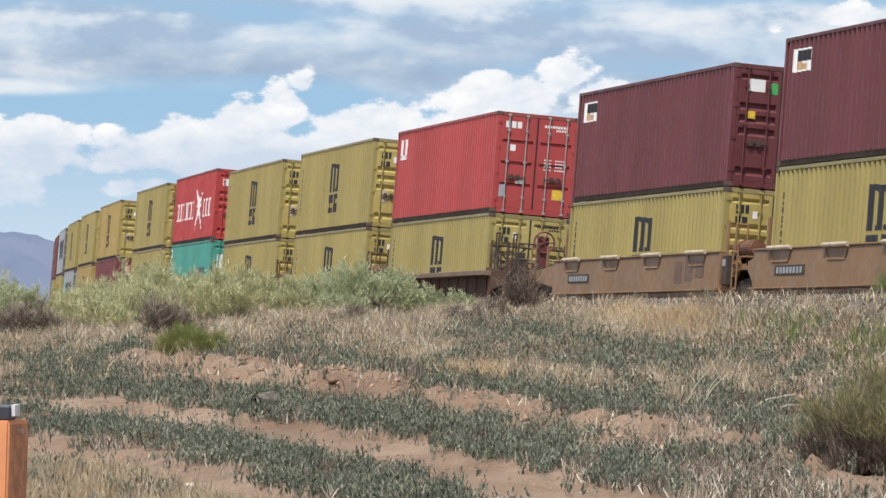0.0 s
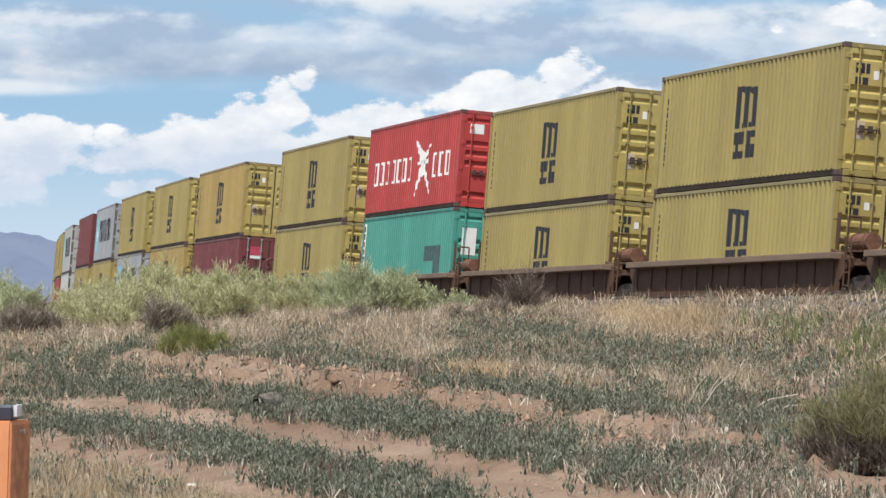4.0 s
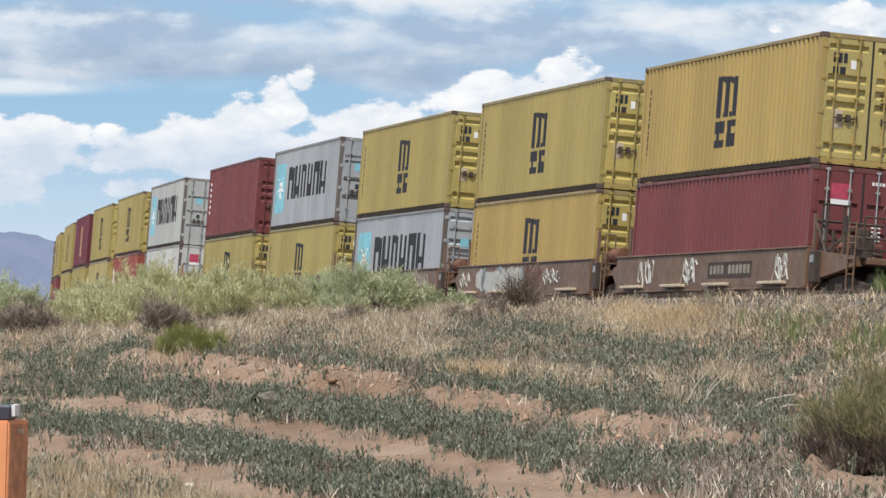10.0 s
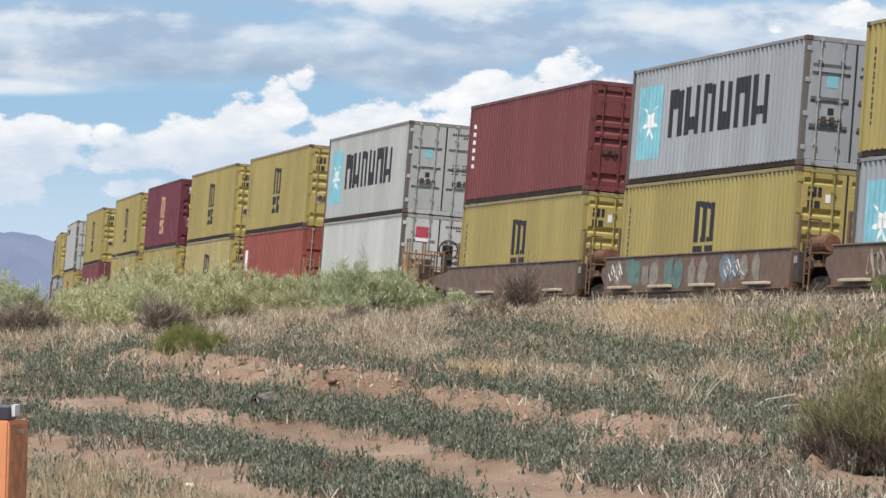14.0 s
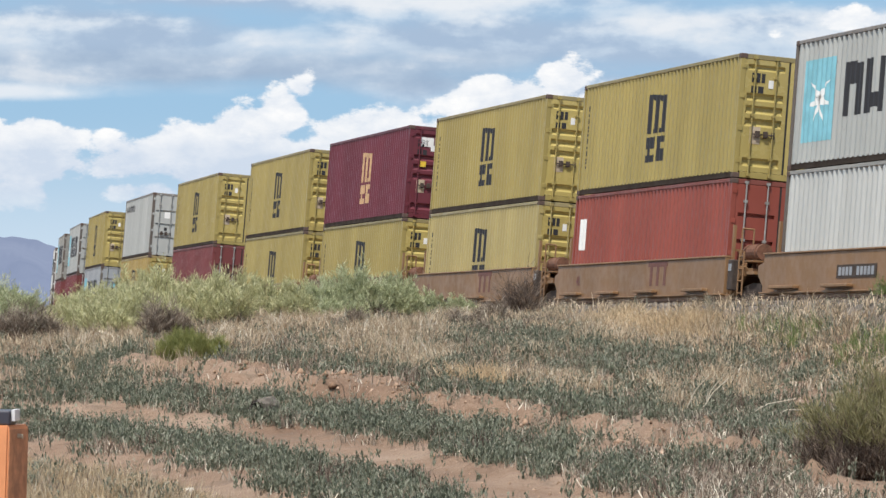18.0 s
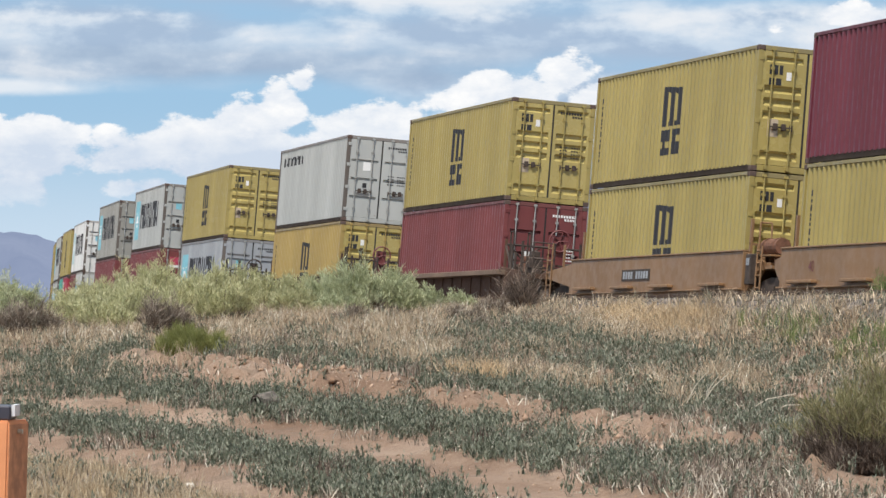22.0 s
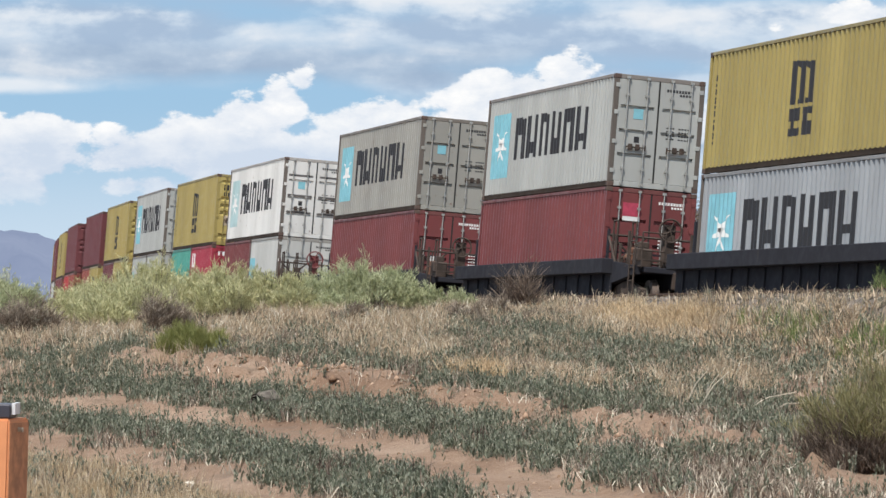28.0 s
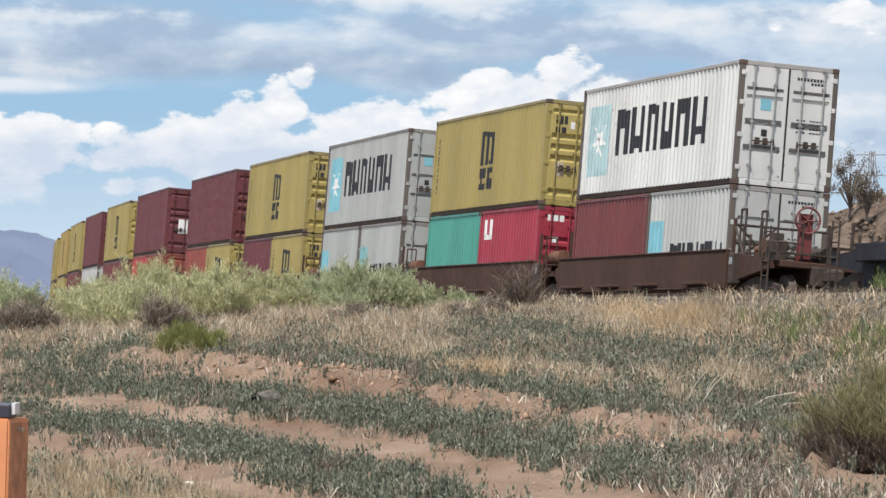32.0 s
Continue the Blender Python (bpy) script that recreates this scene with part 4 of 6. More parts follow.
# place along the train, car, front end, rear end, car marking, upper box, lower boxes
CONSIST = [
    (-93.6, "tan", "joint", "none", "pockets", box40("maroon", "badge"), [YL]),
    (-78.0, "tan", "joint", "none", "pockets", Y, [YL]),
    (-57.9, "tan", "joint", "none", "pockets", box40("maroon", "badge"), [Y]),
    (-42.46, "tan", "joint", "end", "pockets", box40("maroon", "badge"), [YL]),
    (-22.27, "ribbed", "end", "none", "", box40("tomato", "hook", "flat"), [YL]),
    (-6.6, "ribbed", "joint", "none", "", Y, [YL]),
    (9.15, "ribbed", "joint", "none", "", Y, [YL]),
    (24.74, "ribbed", "joint", "none", "", box40("red", "scrawl"), [box40("green", "patch")]),
    (40.3, "ribbed", "joint", "end", "", Y, [Y]),
    (60.6, "ochre", "end", "none", "scrawled", A, [box40("brown", "tag", "flat")]),
    (76.0, "ochre", "joint", "none", "tagged", Y, [A]),
    (91.6, "ochre", "joint", "none", "sprayed", Y, [box40("grey", "word")]),
    (107.25, "ochre", "joint", "none", "teal_tagged", box40("grey", "word", "flat"), [Y]),
    (122.95, "ochre", "joint", "end", "", box40("brown", "vertical"), [Y]),
    (142.7, "tan", "end", "none", "number", box40("stone", "word", "flat"), [box40("cream", "tag", "flat")]),
    (158.4, "tan", "joint", "none", "mark", Y, [box40("orange", "tab", "flat")]),
    (174.05, "tan", "joint", "none", "mark", Y, [box40("pale_yellow", "bars")]),
    (189.65, "tan", "joint", "none", "mark", box40("wine", "bars_tan"), [Y]),
    (205.25, "tan", "joint", "end", "number", Y, [Y]),
    (225.5, "ribbed", "end", "end", "", Y, [box40("brown", "notice", "flat")]),
    (246.8, "umber", "end", "end", "", box40("stone", "line_word", "flat"), [A]),
    (270.7, "navy", "end", "none", "", Y, [box40("grey", "word", "flat")]),
    (290.2, "navy", "end", "none", "", box40("stone", "word", "flat"), [box40("brown", "tag", "flat")]),
    (310.35, "navy", "end", "end", "", box40("dun", "word", "flat"), [box40("brown", "notice", "flat")]),
    (332.3, "umber", "end", "none", "", box40("white", "word", "flat"), [box20("brown"), box20("cream", "small_word", "flat")]),
    (347.9, "umber", "joint", "none", "", Y, [box20("green", "patch20"), box20("crimson", "hook")]),
    (363.6, "umber", "joint", "none", "", box40("stone", "word", "flat"), [box20("stone", "small_word", "flat"), box20("stone", "small_word", "flat")]),
    (379.3, "umber", "joint", "none", "", Y, [box20("maroon"), box20("yellow", "bars")]),
    (394.9, "umber", "joint", "end", "", box40("maroon", ""), [box20("orange"), box20("yellow", "bars")]),
    (415.0, "ochre", "end", "none", "", box40("maroon", "notice"), [box20("red"), box20("orange")]),
    (430.9, "ochre", "joint", "none", "", Y, [box40("brown", "", "ribbed", False)]),
    (446.8, "ochre", "joint", "none", "", box40("maroon", ""), [box40("cream", "", "flat", False)]),
    (462.5, "ochre", "joint", "none", "", Y, [box40("brown", "", "ribbed", False)]),
    (478.2, "ochre", "joint", "end", "", A, [YL]),
    (498.4, "tan", "end", "none", "", Y, [YL]),
    (514.1, "tan", "joint", "none", "", Y, [YL]),
    (529.8, "tan", "joint", "none", "", box40("maroon", ""), [YL]),
    (545.5, "tan", "joint", "end", "", Y, [YL]),
]


def make_train():
    for s, car, front, rear, spec, upper, lowers in CONSIST:
        col, style, label = CAR[car]
        c = well_car(col, style, front, rear, label, spec)
        MOVING.append((c, s, 7.85, 0.0))
        base = .36
        h = lowers[0][2]
        if len(lowers) == 1:
            MOVING.append((container(lowers[0]), s, FT40 / 2, base))
        else:
            for b, dx in zip(lowers, (3.06, -3.06)):
                MOVING.append((container(b), s + dx, FT20 / 2, base))
        MOVING.append((container(upper), s, FT40 / 2, base + h + .015))
    for ob, s, half, lift in MOVING:
        ob.matrix_basis = on_track(s, half, lift)


make_train()

# ---- ground ----
P0, N0 = line(0.0)[:2], (-math.cos(math.radians(-13.03)), math.sin(math.radians(-13.03)))


def smooth(a, b, v):
    t = np.clip((v - a) / (b - a), 0, 1)
    return t * t * (3 - 2 * t)


def off_line(x, y):
    """Distance from the track line towards the camera's side."""
    best = np.full(np.shape(x), 1e9)
    sign = np.ones(np.shape(x))
    for s in np.linspace(-340, 560, 181):
        px, py, psi = line(s)
        d2 = (x - px) ** 2 + (y - py) ** 2
        w = -(x - px) * np.cos(psi) + (y - py) * np.sin(psi)
        near = d2 < best
        best = np.where(near, d2, best)
        sign = np.where(near, w, sign)
    return sign


def wave(x, y, f, seed):
    a = seed * 1.7
    return (np.sin(x * f + a) * np.cos(y * f * 1.13 - a * 2) + .6 * np.sin(x * f * 1.9 - y * f * .7 + a * 3) + .4 * np.cos(x * f * .6 + y * f * 2.3 + a)) / 2


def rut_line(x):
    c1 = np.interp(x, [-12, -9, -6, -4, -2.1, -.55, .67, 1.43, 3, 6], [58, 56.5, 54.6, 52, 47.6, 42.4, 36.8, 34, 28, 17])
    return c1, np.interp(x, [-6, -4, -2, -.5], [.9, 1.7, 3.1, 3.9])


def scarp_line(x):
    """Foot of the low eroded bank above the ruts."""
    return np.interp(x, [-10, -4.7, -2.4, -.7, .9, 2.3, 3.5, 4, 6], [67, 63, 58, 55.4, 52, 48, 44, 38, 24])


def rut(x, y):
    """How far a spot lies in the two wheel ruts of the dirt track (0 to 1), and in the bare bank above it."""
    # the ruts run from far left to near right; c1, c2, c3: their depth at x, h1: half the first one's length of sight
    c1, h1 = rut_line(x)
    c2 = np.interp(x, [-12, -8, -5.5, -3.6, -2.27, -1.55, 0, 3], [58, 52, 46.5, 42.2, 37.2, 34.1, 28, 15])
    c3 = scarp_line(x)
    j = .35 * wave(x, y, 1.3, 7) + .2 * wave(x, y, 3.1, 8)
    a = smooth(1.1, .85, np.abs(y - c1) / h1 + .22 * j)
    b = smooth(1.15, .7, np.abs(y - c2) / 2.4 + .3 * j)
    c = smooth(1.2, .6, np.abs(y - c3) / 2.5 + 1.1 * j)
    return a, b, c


def ground_z(x, y):
    x, y = np.asarray(x, float), np.asarray(y, float)
    z = np.interp(y, [-3000, 0, 20, 35, 45, 52, 58, 63, 68, 75, 82, 90, 102, 130, 3000], [0, 0, .02, .1, .28, .5, .8, 1.1, 1.4, 1.72, 1.98, 1.95, 1.5, 1.2, 1.0])
    z = z - .25 * smooth(0, -9, x) * smooth(60, 45, y) * smooth(20, 35, y)
    w = off_line(x, y)
    bank = np.where(w > 0, 2.2 - .5 * np.clip(w - 6.4, 0, None), 2.2 - .5 * np.clip(-w - 5, 0, None))
    bed = np.where(w < 3.2, np.where(w > -3, 1.60, 1.62), 2.2)
    bank = np.minimum(bank, np.where((w < 3.2) & (w > -3.4), bed, 9))
    k = 8.0
    z = np.where(np.abs(w) < 5.5, np.minimum(np.maximum(z, bank), bank + 0.0), np.log(np.exp(k * z) + np.exp(k * bank)) / k)
    z = z - drop(y - 134.0) * smooth(170, 200, y)
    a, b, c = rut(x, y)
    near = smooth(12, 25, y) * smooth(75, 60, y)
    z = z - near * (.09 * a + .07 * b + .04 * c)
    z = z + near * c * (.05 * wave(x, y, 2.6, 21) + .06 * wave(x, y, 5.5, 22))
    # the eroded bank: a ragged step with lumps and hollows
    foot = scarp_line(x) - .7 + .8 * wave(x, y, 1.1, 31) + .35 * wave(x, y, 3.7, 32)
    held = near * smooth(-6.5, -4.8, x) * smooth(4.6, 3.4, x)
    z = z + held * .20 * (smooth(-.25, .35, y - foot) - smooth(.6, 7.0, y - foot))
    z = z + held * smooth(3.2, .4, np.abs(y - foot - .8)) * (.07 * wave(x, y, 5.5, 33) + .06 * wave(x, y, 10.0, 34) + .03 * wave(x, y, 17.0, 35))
    z = z + near * (.035 * wave(x, y, 1.1, 1) + .02 * wave(x, y, 3.3, 2))
    return z


def dirt():
    mat, k, b = material("red_tan_dirt", .95, 0, .2)
    pos = k.n("NewGeometry").outputs["Position"]
    c = k.ramp(k.noise(.35, 6, .6, pos), (.3, (.205, .130, .089)), (.5, (.28, .190, .134)), (.7, (.355, .258, .192)))
    c = k.mix(k.span(k.noise(9, 6, .7, pos), .45, .8), c, (.19, .115, .078))
    c = k.mix(k.span(k.noise(30, 3, .7, pos), .62, .72), c, (.48, .38, .30))
    c = k.mix(k.span(k.noise(1.3, 5, .7, pos), .52, .66, 0, .55), c, (.165, .125, .095))
    k.link(c, b.inputs["Base Color"])
    h = k.m("ADD", k.noise(3.5, 6, .65, pos), k.m("MULTIPLY", k.noise(18, 5, .7, pos), .4))
    bumped(k, b, h, .9, .12)
    return mat


def stretch(lo, hi, core0, core1, step, grow=1.35):
    v = list(np.arange(core0, core1 + step / 2, step))
    d = step
    while v[-1] < hi:
        d *= grow
        v.append(min(v[-1] + d, hi))
    d = step
    while v[0] > lo:
        d *= grow
        v.insert(0, max(v[0] - d, lo))
    return np.array(v)


def make_ground():
    xs, ys = stretch(-4000, 4000, -12, 12, .13), stretch(-3000, 4400, 28, 100, .22)
    gx, gy = np.meshgrid(xs, ys)
    gz = ground_z(gx, gy)
    n = len(xs)
    verts = np.stack([gx, gy, gz], -1).reshape(-1, 3)
    idx = np.arange(len(ys) * n).reshape(len(ys), n)
    faces = np.stack([idx[:-1, :-1], idx[:-1, 1:], idx[1:, 1:], idx[1:, :-1]], -1).reshape(-1, 4)
    me = quads("ground", verts.tolist(), faces.tolist(), dirt(), True)
    tagged(new("ground", me), "dry reddish desert dirt rising to the railway bank", "ground", kind="structure")


make_ground()


# ---- ballast, rails and sleepers ----
def stone_mat():
    mat, k, b = material("grey_ballast", .9)
    rnd = k.n("NewGeometry").outputs["Random Per Island"]
    k.link(k.ramp(rnd, (0, (.075, .06, .05)), (.5, (.155, .13, .11)), (1, (.29, .25, .215))), b.inputs["Base Color"])
    return mat


def ribbon(name, s0, s1, prof, mat, step=3.0, ref=0.0, tilt=False):
    """Sweeps a profile of (w, z) along the track line."""
    ss = np.arange(s0, s1 + .1, step)
    verts, faces, n = [], [], len(prof)
    for s in ss:
        for w, z in prof:
            x, y, _ = line(s, w)
            verts.append((float(x), float(y), z - float(drop(s))))
    for i in range(len(ss) - 1):
        for j in range(n - 1):
            a = i * n + j
            faces.append((a, a + 1, a + n + 1, a + n))
    return quads(name, verts, faces, mat)


def rail_profile(w, z):
    return [(w - .07, z - .17), (w - .07, z - .155), (w - .012, z - .13), (w - .012, z - .04), (w - .036, z - .03), (w - .036, z), (w + .036, z), (w + .036, z - .03), (w + .012, z - .04), (w + .012, z - .13), (w + .07, z - .155), (w + .07, z - .17)]


def make_track():
    rust = plain("rusty_rail", (.10, .06, .045), .7, .3)
    ballast = plain("ballast_bed", (.13, .108, .09), .95, 0, .35, 14.0)
    for name, w, z, lab in (("rail", .5 + .75, RAIL_Z + .06, "train"), ("rail", .5 - .75, RAIL_Z - .06, "train"), ("rail", 5.55, 2.37, "near"), ("rail", 4.11, 2.37, "near")):
        tagged(new(name, ribbon("rail", -300, 520, rail_profile(w, z), rust)), "long rusty steel rail on grey ballast", "rail", "rails of the line", kind="structure")
    tagged(new("ballast", ribbon("ballast", -300, 520, [(7.6, 1.55), (6.6, 2.18), (6.2, 2.24), (3.5, 2.24), (2.7, 1.74), (-1.6, 1.62), (-2.6, 1.55), (-4.5, .9)][::-1], ballast)), "grey crushed stone bed under the rails", "ballast", kind="structure")
    # loose stones along the near shoulder
    rs = np.random.RandomState(4)
    n = 9000
    s = rs.uniform(-75, 25, n)
    w = 5.75 + np.abs(rs.normal(0, .55, n))
    x, y, _ = line(s, w)
    z = np.interp(w, [5.6, 6.2, 6.6, 7.6], [2.24, 2.24, 2.18, 1.55]) + rs.uniform(0, .02, n)
    size = rs.uniform(.025, .06, n)
    base = np.array([(1, 0, 0), (-.5, .87, 0), (-.5, -.87, 0), (.1, .1, .9), (0, 0, -.7)])
    fc = np.array([(0, 1, 3), (1, 2, 3), (2, 0, 3), (1, 0, 4), (2, 1, 4), (0, 2, 4)])
    v = base[None] * size[:, None, None] * rs.uniform(.6, 1.3, (n, 5, 3))
    a = rs.uniform(0, 6.28, n)
    ca, sa = np.cos(a)[:, None], np.sin(a)[:, None]
    v = np.stack([v[..., 0] * ca - v[..., 1] * sa + x[:, None], v[..., 0] * sa + v[..., 1] * ca + y[:, None], v[..., 2] + z[:, None]], -1)
    f = fc[None] + 5 * np.arange(n)[:, None, None]
    me = quads("ballast_stones", v.reshape(-1, 3).tolist(), f.reshape(-1, 3).tolist(), stone_mat())
    tagged(new("ballast_stones", me), "loose grey ballast stones on the track shoulder", "gravel", kind="stuff")


make_track()


# ---- plants ----
def raw_mesh(name, verts, faces, mat):
    """Mesh from arrays of vertices and of equal-sized faces."""
    me = bpy.data.meshes.new(name)
    k = faces.shape[1]
    me.vertices.add(len(verts))
    me.vertices.foreach_set("co", np.ascontiguousarray(verts, np.float32).ravel())
    me.loops.add(faces.size)
    me.loops.foreach_set("vertex_index", np.ascontiguousarray(faces, np.int32).ravel())
    me.polygons.add(len(faces))
    me.polygons.foreach_set("loop_start", np.arange(0, faces.size, k, dtype=np.int32))
    me.materials.append(mat)
    me.update(calc_edges=True)
    me.validate()
    return me


def blades(rs, base, height, width, lean):
    """Curved grass blades: base points, heights, widths, and how far the tips lean over. Triangles."""
    n = len(base)
    a = rs.uniform(0, 2 * np.pi, n)
    side = np.stack([np.cos(a), np.sin(a), np.zeros(n)], -1) * width[:, None] / 2
    b = rs.uniform(0, 2 * np.pi, n)
    out = np.stack([np.cos(b), np.sin(b), np.zeros(n)], -1) * (lean * height)[:, None]
    up = np.zeros((n, 3))
    up[:, 2] = height
    mid = base + up * .55 + out * .30
    tip = base + up * np.sqrt(np.clip(1 - (lean * .7) ** 2, .15, 1))[:, None] + out
    v = np.stack([base - side, base + side, mid - side * .8, mid + side * .8, tip], 1)
    f = np.array([(0, 1, 3), (0, 3, 2), (2, 3, 4)])[None] + 5 * np.arange(n)[:, None, None]
    return v.reshape(-1, 3), f.reshape(-1, 3)


def leaves(rs, at, size, aspect=.32, droop=0.0):
    """Small rhombic leaves, turned at random."""
    n = len(at)
    d = rs.normal(size=(n, 3))
    d[:, 2] = np.abs(d[:, 2]) * (1 - droop) + .25
    d /= np.linalg.norm(d, axis=1)[:, None]
    e = np.cross(d, rs.normal(size=(n, 3)))
    e /= np.linalg.norm(e, axis=1)[:, None]
    s = size[:, None]
    v = np.stack([at, at + d * s * .5 + e * s * aspect / 2, at + d * s, at + d * s * .5 - e * s * aspect / 2], 1)
    f = np.arange(4 * n).reshape(n, 4)
    return v.reshape(-1, 3), f


def area(rs, n, x0, x1, y0, y1, chance):
    """n spots of the ground inside the view's wedge, thinned by chance(x, y)."""
    y = rs.uniform(y0, y1, n)
    x = rs.uniform(-1, 1, n) * (.128 * y + 1.2)
    ok = (x > x0) & (x < x1) & (rs.uniform(0, 1, n) < chance(x, y))
    x, y = x[ok], y[ok]
    return np.stack([x, y, ground_z(x, y)], -1)


def patchy(x, y, f, seed):
    return np.clip(.5 + .55 * wave(x, y, f, seed) + .3 * wave(x, y, f * 2.7, seed + 3), 0, 1)


STRAW = leafy("straw", (.20, .145, .095), (.42, .335, .235), (.60, .52, .40), .8, .25)
GOLD = leafy("golden_straw", (.32, .235, .155), (.50, .385, .265), (.70, .585, .44), .8, .25)
HONEY = leafy("honey_straw", (.33, .235, .14), (.51, .375, .23), (.71, .57, .39), .8, .25)
PALE = leafy("bleached_straw", (.46, .40, .32), (.60, .54, .44), (.74, .69, .60), .8, .2)
GREYSTALK = leafy("grey_stalks", (.095, .072, .055), (.215, .172, .135), (.46, .395, .32), .85, .15)
DEADTWIG = leafy("dead_brown_twig", (.055, .04, .032), (.12, .088, .07), (.33, .26, .21), .85, .1)
WEED = leafy("grey_green_weed", (.070, .074, .050), (.165, .165, .117), (.42, .40, .32), .75, .22)
SHOOT = leafy("blue_green_weed", (.068, .080, .056), (.150, .166, .118), (.33, .335, .262), .75, .28)
NEAR_STRAW = leafy("shaded_straw", (.25, .175, .105), (.41, .31, .19), (.62, .52, .37), .8, .2)
GRASS = leafy("green_grass", (.11, .16, .05), (.16, .21, .075), (.26, .28, .12), .7, .3)
SAGE_WARM = leafy("yellowish_sage_leaf", (.21, .215, .10), (.46, .45, .25), (.74, .70, .46), .75, .36)
SAGE = leafy("sage_leaf", (.19, .215, .11), (.41, .435, .26), (.68, .68, .47), .75, .36)
OLIVE = leafy("olive_leaf", (.13, .122, .055), (.235, .215, .10), (.40, .355, .215), .75, .4)
LIME = leafy("fresh_green_twig", (.18, .19, .06), (.26, .27, .095), (.37, .37, .165), .7, .4)
TWIG = plain("grey_twig", (.13, .10, .085), .9)


def tufts(name, rs, spots, per, spread, h0, h1, width, lean, mat, label):
    n = len(spots)
    base = np.repeat(spots, per, 0)
    base[:, :2] += rs.normal(0, spread, (n * per, 2))
    h = np.repeat(rs.uniform(h0, h1, n), per) * rs.uniform(.55, 1.1, n * per)
    v, f = blades(rs, base, h, np.full(n * per, width) * rs.uniform(.6, 1.3, n * per), rs.uniform(.1, lean, n * per))
    tagged(new(name, raw_mesh(name, v, f, mat)), label, "grass", kind="stuff")


def weeds(name, rs, spots, per, r, h0, h1, size, mat, label):
    n = len(spots)
    h = rs.uniform(h0, h1, n)
    at = np.repeat(spots, per, 0)
    t = rs.uniform(0, 1, n * per)
    hh = np.repeat(h, per)
    sp = r * (.35 + .65 * t) * rs.uniform(.2, 1, n * per)
    a = rs.uniform(0, 6.283, n * per)
    at = at + np.stack([np.cos(a) * sp, np.sin(a) * sp, t * hh], -1)
    v, f = leaves(rs, at, size * rs.uniform(.6, 1.4, n * per))
    tagged(new(name, raw_mesh(name, v, f, mat)), label, "weeds", kind="stuff")


def shoots(name, rs, spots, stems, rows, spread, h0, h1, size, mat, label):
    """Upright weeds: each plant has a few stems, set closely with narrow leaves that point up and outwards."""
    n = len(spots)
    root = np.repeat(spots, stems, 0)
    root[:, :2] += rs.normal(0, spread, (n * stems, 2))
    tall = np.repeat(rs.uniform(h0, h1, n), stems) * rs.uniform(.55, 1.1, n * stems)
    tilt = rs.normal(0, .16, (n * stems, 2))
    m = n * stems * rows
    t = np.tile((np.arange(rows) + .5) / rows, n * stems) + rs.uniform(-.08, .08, m)
    hh = np.repeat(tall, rows) * t
    at = np.repeat(root, rows, 0) + np.stack([np.repeat(tilt[:, 0], rows) * hh, np.repeat(tilt[:, 1], rows) * hh, hh], -1)
    a = rs.uniform(0, 6.283, m)
    lift = rs.uniform(1.2, 3.0, m)
    d = np.stack([np.cos(a), np.sin(a), lift], -1)
    d /= np.linalg.norm(d, axis=1)[:, None]
    e = np.stack([-np.sin(a), np.cos(a), np.zeros(m)], -1) + rs.normal(0, .35, (m, 3))
    s = (size * (1.25 - .6 * t) * rs.uniform(.7, 1.3, m))[:, None]
    v = np.stack([at, at + d * s * .55 + e * s * .13, at + d * s, at + d * s * .55 - e * s * .13], 1)
    tagged(new(name, raw_mesh(name, v.reshape(-1, 3), np.arange(4 * m).reshape(m, 4), mat)), label, "weeds", kind="stuff")


